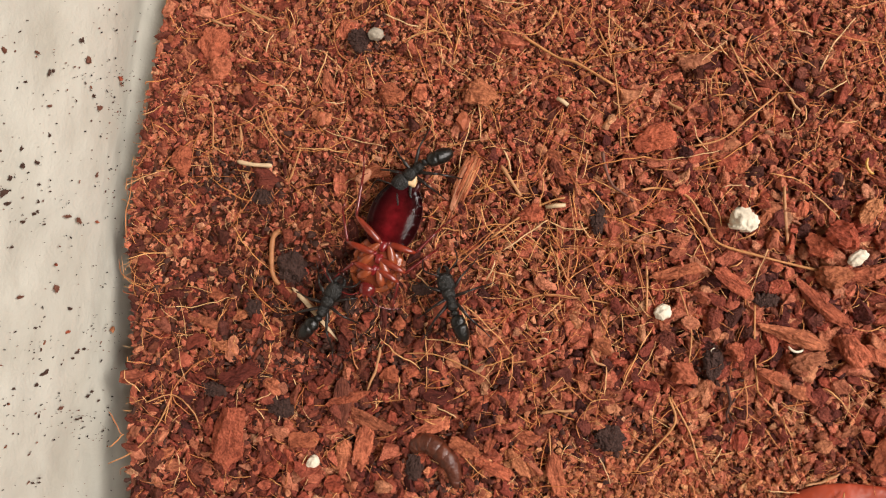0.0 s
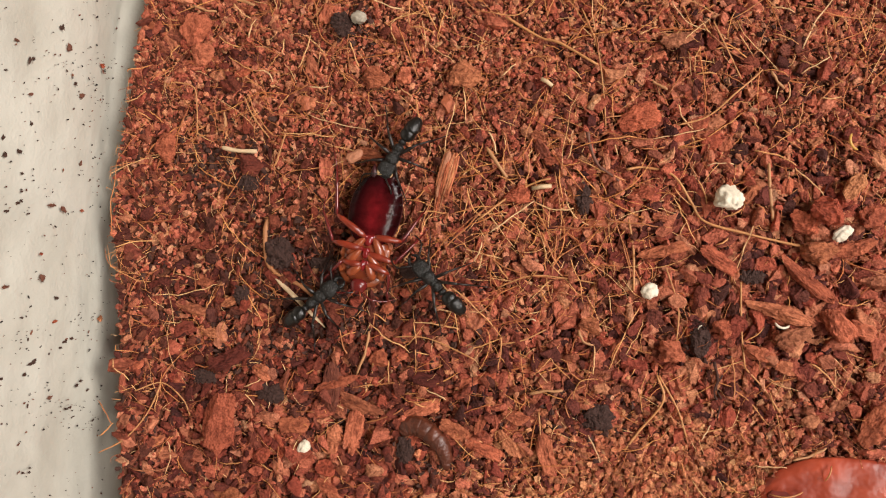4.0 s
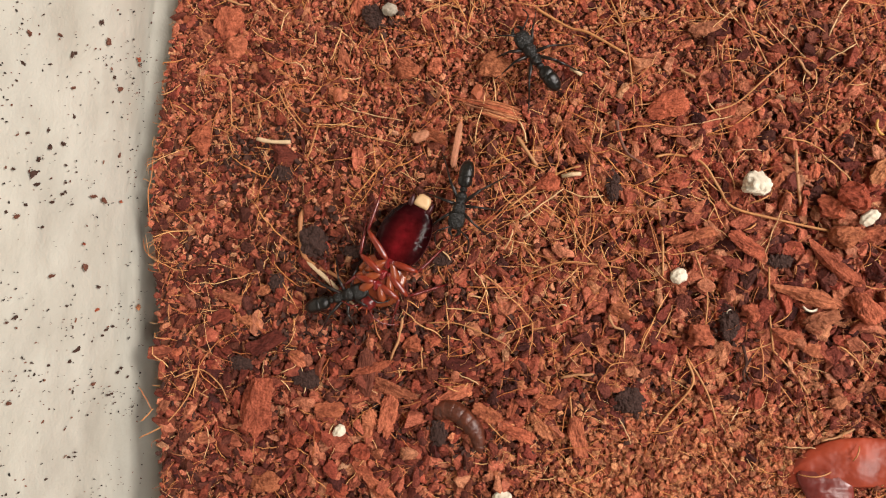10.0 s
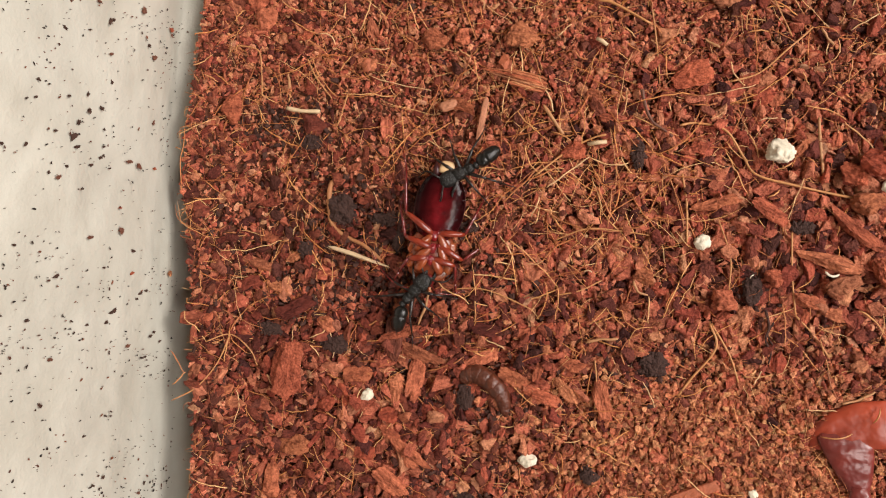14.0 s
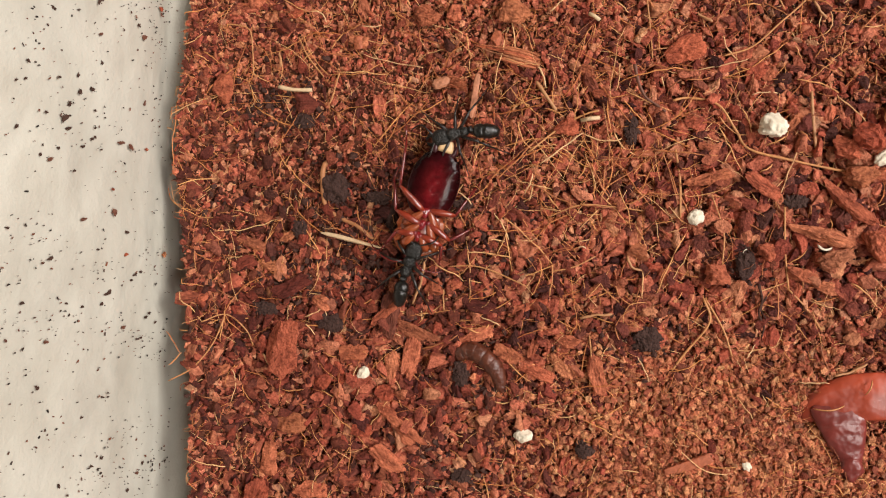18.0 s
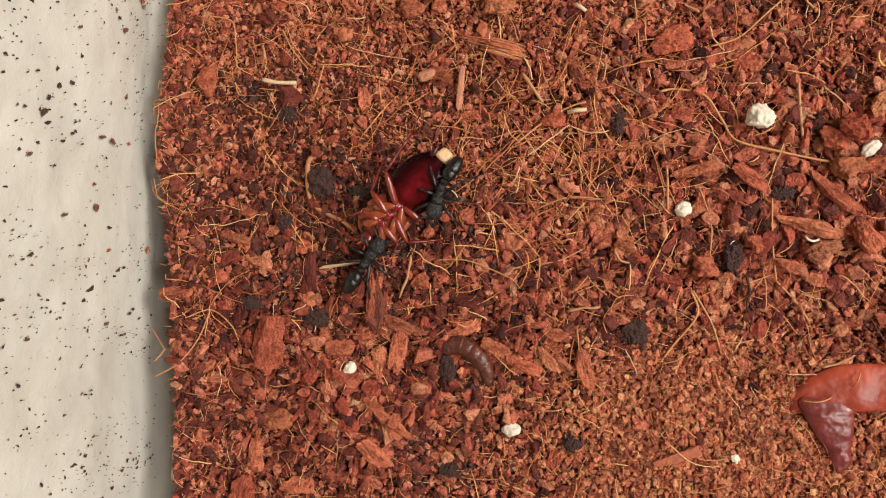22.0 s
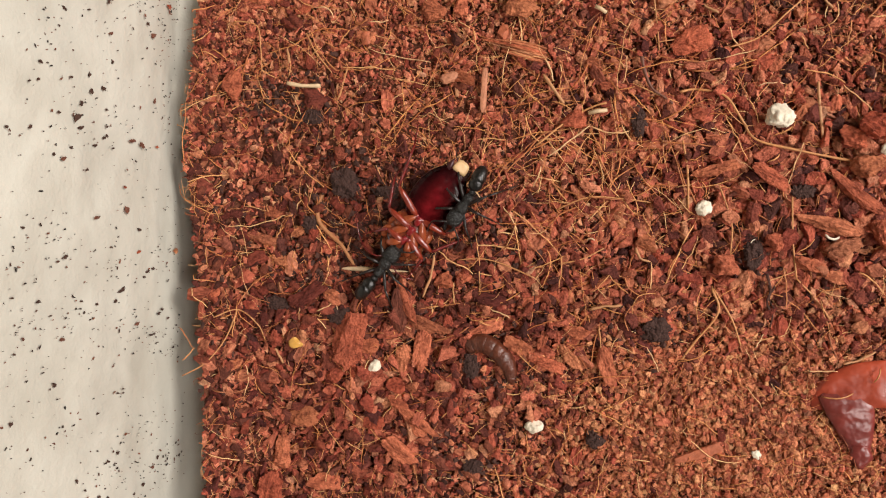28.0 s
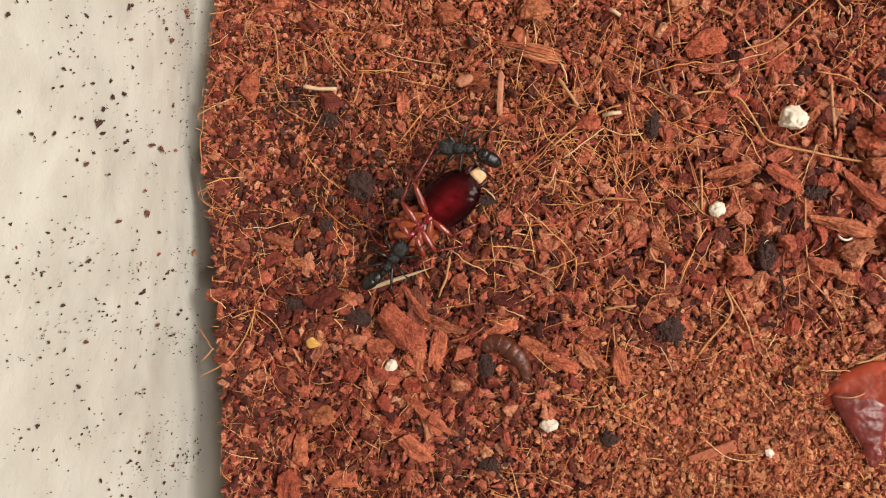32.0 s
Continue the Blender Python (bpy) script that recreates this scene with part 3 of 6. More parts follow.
def build_ant(label):
    """A long slender ant facing +x, with the origin under its waist; body height about 2.8 mm."""
    ant = tagged(empty("ant"), label, "ant", group="ants at the cockroach")
    bm = bmesh.new()
    egg(bm, (4.95, 0, 2.8), (3.1, 2.85, 1.95), 0.06, 2.9, 0.03, 4)
    head = part("head", bm, ANT, ant)
    for s in (-1, 1):
        bm = bmesh.new()
        tube(bm, glide([(6.15, 0.6 * s, 2.6), (6.8, 0.85 * s, 2.45), (7.4, 0.5 * s, 2.3), (7.65, 0.1 * s, 2.25)], 4), [0.36, 0.36, 0.35, 0.34, 0.32, 0.30, 0.27, 0.25, 0.22, 0.18, 0.14, 0.10, 0.05])
        part("mandible", bm, ANT, head)
        bm = bmesh.new()
        egg(bm, (5.4, 1.14 * s, 3.1), (0.55, 0.36, 0.5), level=2)
        part("eye", bm, EYE_DARK, head)
        bm = bmesh.new()
        line = glide([(6.0, 0.5 * s, 3.2), (6.8, 1.7 * s, 3.7), (7.5, 2.7 * s, 3.6), (8.5, 3.0 * s, 2.6), (9.7, 2.8 * s, 1.7)], 4)
        tube(bm, line, [0.14 if i < 8 else 0.18 - 0.004 * i for i in range(len(line))], 6)
        part("antenna", bm, ANT_LEG, head)
    bm = bmesh.new()
    egg(bm, (2.85, 0, 2.98), (2.3, 2.25, 1.95), -0.06, 2.2, 0.03, 5)
    part("pronotum", bm, ANT, ant)
    bm = bmesh.new()
    egg(bm, (1.75, 0, 2.75), (1.7, 1.6, 1.55), 0.0, 2.2)
    part("mesonotum", bm, ANT, ant)
    bm = bmesh.new()
    egg(bm, (0.85, 0, 2.75), (1.7, 1.7, 1.8), 0.0, 2.6, 0.03, 6)
    part("propodeum", bm, ANT, ant)
    bm = bmesh.new()
    egg(bm, (-0.35, 0, 2.65), (1.0, 1.3, 1.8), 0.1, 2.4)
    part("petiole", bm, ANT, ant)
    bm = bmesh.new()
    egg(bm, (-1.85, 0, 2.8), (2.3, 2.5, 2.2), 0.10, 2.3)
    gaster = part("gaster", bm, GASTER, ant)
    bm = bmesh.new()
    lathe(bm, [(-2.35, 2.76, 1.02, 0.9), (-2.6, 2.78, 1.22, 1.12), (-3.2, 2.76, 1.32, 1.2), (-3.26, 2.76, 1.28, 1.16), (-3.9, 2.70, 1.26, 1.14), (-3.96, 2.70, 1.21, 1.1), (-4.5, 2.62, 1.10, 1.0), (-4.55, 2.62, 1.05, 0.95), (-4.95, 2.54, 0.88, 0.8), (-5.2, 2.48, 0.64, 0.58), (-5.36, 2.44, 0.36, 0.34), (-5.42, 2.4, 0.1, 0.1)], 22)
    part("gaster_tip", bm, GASTER, gaster)
    bm = bmesh.new()
    tube(bm, [(-5.3, 0, 2.4), (-5.6, 0, 2.3), (-5.9, 0, 2.2)], [0.08, 0.05, 0.015], 6)
    part("sting", bm, ANT_LEG, gaster)
    legs = []
    for s in (-1, 1):
        for x, spread, reach in ((3.3, 52, 6.6), (2.3, 98, 6.4), (1.5, 140, 8.2)):
            r, knee, shin, claw = leg_lines(s, (x, 0.55 * s, 2.3), spread, reach)
            bm = bmesh.new()
            tube(bm, [Vector((0, 0, 0)), (knee - r) * 0.18, (knee - r) * 0.5, knee - r], [0.42, 0.29, 0.31, 0.2], 7)
            leg = part("leg", bm, ANT_LEG, ant)
            leg.location = r * MM
            bm = bmesh.new()
            tube(bm, [knee - r, (knee - r) * 0.5 + (shin - r) * 0.5, shin - r], [0.16, 0.19, 0.12], 6)
            part("shin", bm, ANT_LEG, leg)
            bm = bmesh.new()
            tube(bm, [shin - r, (shin - r) * 0.5 + (claw - r) * 0.5, claw - r], [0.11, 0.09, 0.06], 5)
            part("foot", bm, ANT_LEG, leg)
            legs.append(leg)
    return ant, gaster, legs


def ant_parts(ant):
    kids = sorted(ant.children, key=lambda o: o.name)
    return next(o for o in kids if o.name.startswith("gaster")), [o for o in kids if o.name.startswith("leg")]


# ---------------------------------------------------------------- the cockroach, on its back
def spine(a, b, leg):
    bm = bmesh.new()
    tube(bm, [a, b], [0.07, 0.012], 4)
    part("spine", bm, SHIN, leg)


def belly_width(x):
    """Half the abdomen's width at x."""
    u = (x + 10.4) / 12.6
    return 4.45 * max(0.002, 1 - abs((u - 0.52) / 0.53) ** 2.3) ** 0.6


# root on the flank, joint at the breast line, knee, shin's end, foot's end; heights are above the hip
ROACH_LEG_PLAN = (
    ((4.2, -3.1), (0.8, -0.5, 0.7), (-1.9, -6.0, 0.9), (-9.6, -7.7, -0.4), (-13.0, -9.2, -1.6)),
    ((6.0, -3.0), (3.0, -0.5, 0.8), (2.3, -5.4, 0.6), (-2.5, -7.6, -0.6), (-4.8, -7.6, -1.6)),
    ((7.6, -2.3), (5.3, -0.4, 0.8), (5.6, -3.7, 0.5), (8.4, -5.2, -0.8), (10.2, -6.0, -1.6)),
    ((4.0, 3.1), (0.6, 0.5, 0.7), (0.1, 5.2, 0.6), (-5.6, 7.3, -0.6), (-8.6, 8.8, -1.6)),
    ((6.0, 3.0), (3.1, 0.6, 0.8), (4.3, 5.3, 0.7), (-0.8, 9.4, -0.7), (-3.0, 10.8, -1.6)),
    ((7.6, 2.3), (5.1, 0.5, 0.9), (5.9, 4.5, 0.8), (8.9, 5.0, -0.6), (10.9, 5.4, -1.6)))


def build_cockroach():
    roach = tagged(empty("cockroach"), "glossy dark red cockroach lying on its back, with amber legs", "cockroach")
    bm = bmesh.new()
    rows, n = [], 56
    for i in range(n + 1):
        x = 2.2 - 12.6 * i / n
        w = belly_width(x)
        rows.append((x, 2.0, max(0.25, w), max(0.15, 1.55 * (w / 4.45) ** 0.6)))
    lathe(bm, rows, 40, 1.0)
    abdomen = part("abdomen", bm, DARK_SHELL, roach)
    # overlapping belly plates, each with its hind rim raised over the next
    edges = (1.6, -0.3, -2.1, -3.9, -5.6, -7.2, -8.6, -9.8)
    for x0, x1 in zip(edges, edges[1:]):
        def plate(a, b):
            x = x0 + 0.25 + (x1 - 0.25 - x0) * a
            w = belly_width(max(-10.2, x)) * 0.96
            y = (2 * b - 1) * w
            k = max(0.0, 1 - abs(y / (w * 1.03)) ** 3.8) ** 0.5
            sag = 0.25 * (y / w) ** 2 * a
            return (x - sag, y, 2.02 + 1.60 * (w / 4.2) ** 0.6 * k + 0.10 * a + 0.045 * noise.noise(Vector((x, y * 0.8, 3))))
        bm = sheet(7, 26, plate)
        bmesh.ops.solidify(bm, geom=bm.faces[:], thickness=0.12)
        part("belly_plate", bm, ABDOMEN, abdomen)
    for s in (-1, 1):
        bm = bmesh.new()
        tube(bm, [(-8.9, 1.3 * s, 2.4), (-10.2, 1.75 * s, 2.7), (-11.5, 1.9 * s, 2.9)], [0.75, 0.55, 0.06], 8)
        part("cercus", bm, DARK_SHELL, abdomen)
    bm = bmesh.new()
    lathe(bm, [(0.6, 1.5, 2.8, 1.0), (1.6, 1.6, 3.6, 1.4), (3.4, 1.7, 3.7, 1.5), (5.4, 1.7, 3.5, 1.4), (7.2, 1.6, 2.8, 1.1), (8.2, 1.6, 1.8, 0.8)], 28, 0.85)
    part("thorax", bm, THORAX, roach)
    for x, w in ((1.2, 1.5), (3.4, 1.3), (5.5, 1.1)):
        bm = bmesh.new()
        egg(bm, (x, 0, 3.3), (1.9, w, 1.0), 0.2, 2.4, 0.2, int(x * 7))
        part("breastplate", bm, CRIMSON, roach)
    bm = bmesh.new()
    egg(bm, (6.6, 0, 1.0), (5.4, 7.8, 0.8), 0.12, 2.6)
    part("pronotum", bm, PALE_AMBER, roach)
    bm = bmesh.new()
    egg(bm, (9.2, 0, 2.0), (2.8, 2.9, 2.2), 0.22, 2.2)
    head = part("head", bm, SHIN, roach, "dark red head")
    for s in (-1, 1):
        bm = bmesh.new()
        egg(bm, (9.0, 1.2 * s, 1.9), (1.2, 0.6, 1.1), level=2)
        part("eye", bm, EYE_DARK, head)
        bm = bmesh.new()
        line = glide([(9.8, 0.7 * s, 2.3), (10.9, 2.6 * s, 2.6), (10.5, 5.6 * s, 1.6), (8.2, 8.6 * s, 0.7), (5.6, 10.6 * s, 0.6)], 5)
        tube(bm, line, [0.16 - 0.005 * i for i in range(len(line))], 5)
        part("antenna", bm, SHIN, head)
        bm = bmesh.new()
        tube(bm, [(10.0, 0.4 * s, 2.9), (10.7, 0.8 * s, 3.2), (11.0, 0.4 * s, 2.6)], [0.16, 0.14, 0.06], 6)
        part("palp", bm, COXA, head)
        for x, l in ((3.2, 3.4), (6.0, 3.0)):
            bm = bmesh.new()
            egg(bm, (x, 3.15 * s, 2.0), (l, 2.0, 1.0), 0.2, 2.2, 0.25, int(x * 10 + s), Matrix.Rotation(radians(20 * s), 3, "Z"))
            part("side_plate", bm, PALE_AMBER, roach, "pale amber side plate")
    bm = bmesh.new()
    egg(bm, (-10.9, 0.1, 2.6), (2.3, 2.6, 1.6), -0.22, 4.2, 0.16, 3)
    part("egg_case", bm, OOTHECA, roach, "cream white egg case")
    legs = []
    for (x, y), joint, knee, ankle, claw in ROACH_LEG_PLAN:
        p0 = Vector((0, 0, 0))
        p1, p2, p3, p4 = (Vector((q[0] - x, q[1] - y, q[2])) for q in (joint, knee, ankle, claw))
        bm = bmesh.new()
        tube(bm, [p0, p0.lerp(p1, 0.2), p0.lerp(p1, 0.45), p0.lerp(p1, 0.75), p0.lerp(p1, 0.93), p1], [0.35, 0.72, 0.80, 0.62, 0.38, 0.2], 12)
        leg = part("leg", bm, COXA, roach, "amber leg with a dark red shin")
        leg.location = Vector((x, y, 2.75)) * MM
        bm = bmesh.new()
        egg(bm, p1, (0.95, 0.8, 0.75), level=2)
        part("hip_joint", bm, CRIMSON, leg)
        bm = bmesh.new()
        tube(bm, [p1, p1.lerp(p2, 0.15), p1.lerp(p2, 0.45), p1.lerp(p2, 0.8), p2], [0.3, 0.56, 0.64, 0.50, 0.27], 11)
        part("thigh", bm, THIGH, leg)
        way = (p2 - p1).cross(Vector((0, 0, 1))).normalized()
        for i in range(4):
            q = p1.lerp(p2, 0.35 + 0.16 * i)
            spine(q, q + way * 1.15 * (1 if i % 2 else -1), leg)
        bm = bmesh.new()
        tube(bm, [p2, p2.lerp(p3, 0.2), p2.lerp(p3, 0.6), p3], [0.26, 0.30, 0.25, 0.17], 8)
        part("shin", bm, SHIN, leg)
        way = (p3 - p2).cross(Vector((0, 0, 1))).normalized()
        for i in range(8):
            q = p2.lerp(p3, 0.12 + 0.11 * i)
            spine(q, q + way * (0.95 if i % 2 else -0.95) + (p3 - p2).normalized() * 0.5, leg)
        bm = bmesh.new()
        tube(bm, [p3, p3.lerp(p4, 0.5), p4], [0.16, 0.13, 0.08], 6)
        part("foot", bm, SHIN, leg)
        legs.append(leg)
    return roach, legs


# ---------------------------------------------------------------- loose things on the bed
def on_bed(x, y, up=0.0):
    return float(ground(x, y)) + up


def rough_piece(name, x, y, length, width, height, turn, material, label, category, seed, group="", rough=0.16, power=2.6, up=0.3, level=3, cuts=5, smooth=False):
    """One irregular broken piece on the bed."""
    rng = np.random.default_rng(seed)
    bm = bmesh.new()
    egg(bm, (0, 0, 0), (2, 2, 2), 0, power, level=level)
    co = np.array([v.co[:] for v in bm.verts])
    for _ in range(cuts):
        n = rng.normal(size=3)
        n /= np.linalg.norm(n)
        over = np.maximum(0, co @ n - rng.uniform(0.5, 0.85))
        co = co - over[:, None] * n
    co = lumps(co, rng, 2.4, rough)
    co = lumps(co, rng, 6.0, rough * 0.6)
    co /= np.abs(co).max(axis=0)
    shift, grain = Vector((seed * 1.7, 0, 0)), max(1.0, 2.5 / max(0.3, min(length, width)))
    for v, c in zip(bm.verts, co):
        q = Vector((c[0] * length / 2, c[1] * width / 2, c[2] * height / 2))
        k = Vector((q.x * 0.55, q.y * 1.3, q.z * 1.3)) * grain
        v.co = q * (1 + rough * (0.55 * noise.noise(k + shift) + 0.5 * noise.noise(k * 2.3 + shift) + 0.4 * noise.noise(k * 5.1 + shift)))
        if level > 3 and length > 2:
            v.co += q.normalized() * min(0.2, 0.06 * min(length, width)) * (noise.noise(q * 1.3 + shift) + 0.8 * noise.noise(q * 3.2 + shift))
    ob = part(name, bm, material, smooth=smooth)
    ob.matrix_world = pose(x * MM, y * MM, on_bed(x, y, height * up) * MM, float(rng.normal(0, 5)), float(rng.normal(0, 4)), turn)
    return tagged(ob, label, category, group)


CHIPS_EAST = [
    (43.2, -12.2, 10.9, 2.5, -37), (39.9, -17.7, 10.4, 2.7, -15), (41.7, -21.6, 6.2, 3.0, 15), (30.4, -10.3, 7.5, 2.3, -32), (21.5, -8.9, 8.9, 2.0, 15),
    (35.1, 1.0, 4.5, 2.2, 38), (49.7, 2.8, 4.3, 2.6, 54), (42.9, -3.3, 4.9, 3.5, 1), (45.9, -1.0, 5.3, 4.8, -19), (44.7, -8.2, 5.3, 3.5, 7),
    (48.2, -19.0, 5.8, 3.5, -49), (51.7, -19.3, 5.2, 2.4, -29), (23.6, -25.2, 4.4, 3.2, 3), (30.9, -21.0, 2.9, 2.7, 3), (36.7, -24.7, 5.4, 2.3, -13), (50.7, -6.8, 7.0, 2.4, 18)]
CHIPS_MID = [
    (16.0, 12.1, 6.7, 3.9, 21), (-3.1, -1.1, 4.4, 2.9, 1), (4.4, -43.6, 7.0, 2.9, -80), (-1.5, -43.0, 5.9, 2.2, -52),
    (-6.4, -44.0, 7.4, 2.2, -17), (-28.3, -42.1, 9.3, 2.9, -98), (-28.8, -56.5, 8.3, 3.1, -31), (-50.5, -56.6, 6.7, 3.5, -1), (-37.1, -57.1, 4.4, 2.8, 19),
    (-55.9, -70.8, 6.8, 4.4, -99), (20.4, -57.9, 8.0, 1.6, 25), (54.7, -34.3, 7.6, 3.7, 56), (52.8, -2.1, 4.2, 3.9, 3), (21.4, 25.5, 5.4, 2.7, 5)]
CHIPS_NORTH = [
    (-61.7, 25.2, 5.6, 4.4, 53), (-60.1, 20.7, 3.9, 3.7, 3), (-28.4, 17.7, 4.2, 3.6, 3), (-23.9, 18.2, 2.8, 2.6, 3), (-12.8, 18.5, 5.8, 4.3, -7),
    (-50.0, 1.6, 4.6, 3.4, 4), (-65.6, 3.5, 3.7, 5.4, -6), (27.4, 8.5, 4.4, 2.7, 45), (-40.9, 13.1, 3.5, 2.7, 3)]
CHIPS_SOUTH = [
    (-29.2, -38.3, 11.1, 2.6, -21), (-18.1, -39.0, 9.3, 2.2, 24), (-11.1, -41.5, 5.8, 2.5, -23), (-60.4, -28.1, 5.0, 2.6, 15),
    (-32.5, -52.9, 4.3, 2.4, -19), (-39.3, -43.2, 5.7, 3.1, 10), (-31.6, -45.8, 3.0, 6.7, 10),
    (-54.4, -64.6, 3.4, 7.9, 1), (-31.6, -61.9, 7.5, 3.0, -36), (-45.5, -68.7, 6.7, 2.9, -5), (-59.1, -24.3, 5.6, 2.5, -7), (-32.7, -35.8, 8.3, 3.1, -93)]


def build_chips():
    seed = 100
    for rows, label in ((CHIPS_EAST, "rough elongated orange husk chip among coarse chips"), (CHIPS_MID, "flat orange-brown husk chip on crumbs"),
                        (CHIPS_NORTH, "blocky orange husk lump on fine crumbs"), (CHIPS_SOUTH, "long splintered reddish husk chip")):
        for x, y, l, w, a in rows:
            seed += 1
            thick = min(l, w) * (0.85 if label.startswith("rough") else 0.55)
            rough_piece("husk_chip", x, y, l * 1.08, w * 1.12, thick, a, FLAKE if x == 20.4 else DARK_BARK if (x, y) in ((-60.4, -28.1), (-50.0, 1.6), (-32.7, -35.8)) else LOG, label, "husk chip", seed, "large husk chips", up=1.7 if x == 20.4 else 0.9, rough=0.05 if x == 20.4 else 0.13, power=7.0 if x == 20.4 else 3.0, level=4, cuts=1 if x == 20.4 else 5)


# x and y, length, width, turn, 1 pale or 2 dark
PLACED_CHIPS_A = [
    (-37.7, 29.0, 4.4, 2.2, 66, 0), (-64.7, 26.9, 2.0, 1.4, -46, 0), (-40.3, 12.6, 3.0, 2.6, 4, 1), (-52.7, 18.0, 3.0, 1.9, 24, 0), (-69.7, 25.4, 2.4, 1.5, -36, 1), (-29.9, 31.8, 5.7, 1.3, -71, 0), (2.8, 26.9, 2.4, 2.0, 14, 0), (0.4, 30.8, 3.0, 1.7, -76, 0), (-16.1, 13.6, 2.8, 3.1, 34, 1), (-24.8, 12.5, 2.5, 1.5, 14, 0), (-20.0, 20.4, 2.5, 1.9, 4, 0), (-11.7, 25.4, 3.3, 1.3, 54, 2), (11.5, 14.4, 3.7, 1.1, 92, 0), (44.4, 30.4, 7.2, 1.5, -11, 0), (18.1, 22.6, 3.9, 1.4, 19, 0)]
PLACED_CHIPS_B = [
    (35.2, 16.0, 2.2, 1.7, 4, 1), (24.6, 16.4, 3.0, 1.7, -6, 0), (26.0, 11.9, 4.8, 2.3, 14, 0), (30.2, 16.7, 3.9, 1.1, -6, 0), (36.0, 17.0, 3.9, 1.1, -11, 0), (4.0, -1.5, 3.3, 2.0, 29, 0), (2.6, 4.5, 3.0, 1.7, -16, 0), (7.0, -4.5, 2.8, 1.3, 89, 0), (10.3, -5.0, 5.2, 1.5, -2, 1), (0.0, 8.6, 2.8, 1.9, -26, 0), (-3.5, -6.7, 2.8, 1.5, 24, 0), (18.0, -0.0, 2.8, 2.4, 4, 0), (35.8, 1.6, 3.4, 1.8, 29, 0), (26.6, 9.2, 3.9, 1.9, -56, 1), (30.1, 9.0, 3.0, 2.0, 54, 0), (40.0, 2.4, 3.0, 1.7, 74, 0)]
PLACED_CHIPS_C = [
    (41.4, -0.2, 3.3, 1.2, 84, 0), (49.6, 1.7, 3.9, 2.6, 64, 0), (44.1, 9.8, 3.0, 1.7, 19, 0), (34.3, 4.2, 2.5, 1.3, -6, 0), (26.2, -3.1, 3.0, 1.4, 14, 0), (20.9, -4.0, 3.4, 1.7, -11, 0), (18.4, -12.4, 3.0, 1.7, -56, 0), (-45.4, -34.1, 4.4, 2.6, -38, 0), (-67.0, -34.6, 3.0, 1.8, 39, 0), (-54.8, -28.2, 4.6, 2.0, -10, 0), (-41.7, -46.7, 4.6, 2.1, -61, 0), (-44.6, -49.0, 3.9, 2.4, 49, 0), (-32.8, -49.8, 3.5, 2.8, 4, 0), (-16.1, -33.3, 6.1, 2.4, -6, 2), (-24.6, -30.4, 4.3, 3.1, 24, 0)]
PLACED_CHIPS_D = [
    (-21.2, -29.6, 3.0, 1.9, 24, 0), (-6.2, -31.8, 3.4, 1.7, 24, 0), (1.6, -30.1, 6.3, 1.4, 26, 0), (-9.4, -33.3, 4.8, 1.7, 16, 0), (-26.7, -22.4, 7.2, 1.3, 92, 2), (-24.3, -21.7, 3.0, 2.6, 64, 0), (-1.0, -38.2, 4.8, 2.3, -11, 0), (-6.5, -39.8, 3.9, 1.9, 74, 0), (10.6, -22.0, 4.3, 2.8, -16, 0), (3.1, -19.7, 4.8, 1.4, 79, 1), (-18.6, -44.0, 3.3, 2.0, 34, 0), (-60.8, -37.5, 2.8, 1.9, -16, 0), (-67.7, -44.2, 3.1, 2.0, 64, 0), (-63.0, -47.7, 3.3, 1.9, 19, 0), (-52.7, -22.8, 3.1, 1.7, 34, 0), (-57.2, -19.3, 3.5, 1.9, -11, 0)]
PLACED_CHIPS_E = [
    (36.9, -31.1, 5.5, 1.3, -1, 1), (15.7, -35.3, 5.5, 1.3, 4, 2), (23.6, -27.6, 4.3, 2.0, 44, 0), (26.5, -30.3, 3.1, 1.5, -56, 0), (36.2, -27.4, 3.1, 1.9, 84, 0), (41.5, -26.6, 4.3, 2.2, -6, 0), (14.2, -42.2, 4.1, 1.3, -76, 0), (17.7, -38.1, 4.6, 1.3, 19, 0), (22.9, -32.0, 4.3, 1.1, -11, 0), (45.4, -34.7, 3.1, 2.4, 34, 0), (7.7, -45.1, 3.7, 1.3, 29, 0)]


def build_placed_chips():
    """More single chips: orange, pale tan and damp dark ones."""
    kinds = ((LOG, "angular orange-brown husk chip among crumbs"), (FLAKE, "pale tan husk chip among crumbs"), (DARK_BARK, "damp dark maroon husk chip among crumbs"))
    seed = 2000
    for x, y, l, w, turn, kind in PLACED_CHIPS_A + PLACED_CHIPS_B + PLACED_CHIPS_C + PLACED_CHIPS_D + PLACED_CHIPS_E:
        seed += 1
        material, label = kinds[kind]
        rough_piece("husk_chip", x, y, l * 1.06, w * 1.08, min(l, w) * 0.6, turn, material, label, "husk chip", seed, "large husk chips", up=0.85, rough=0.12, power=3.4, level=3, cuts=6)


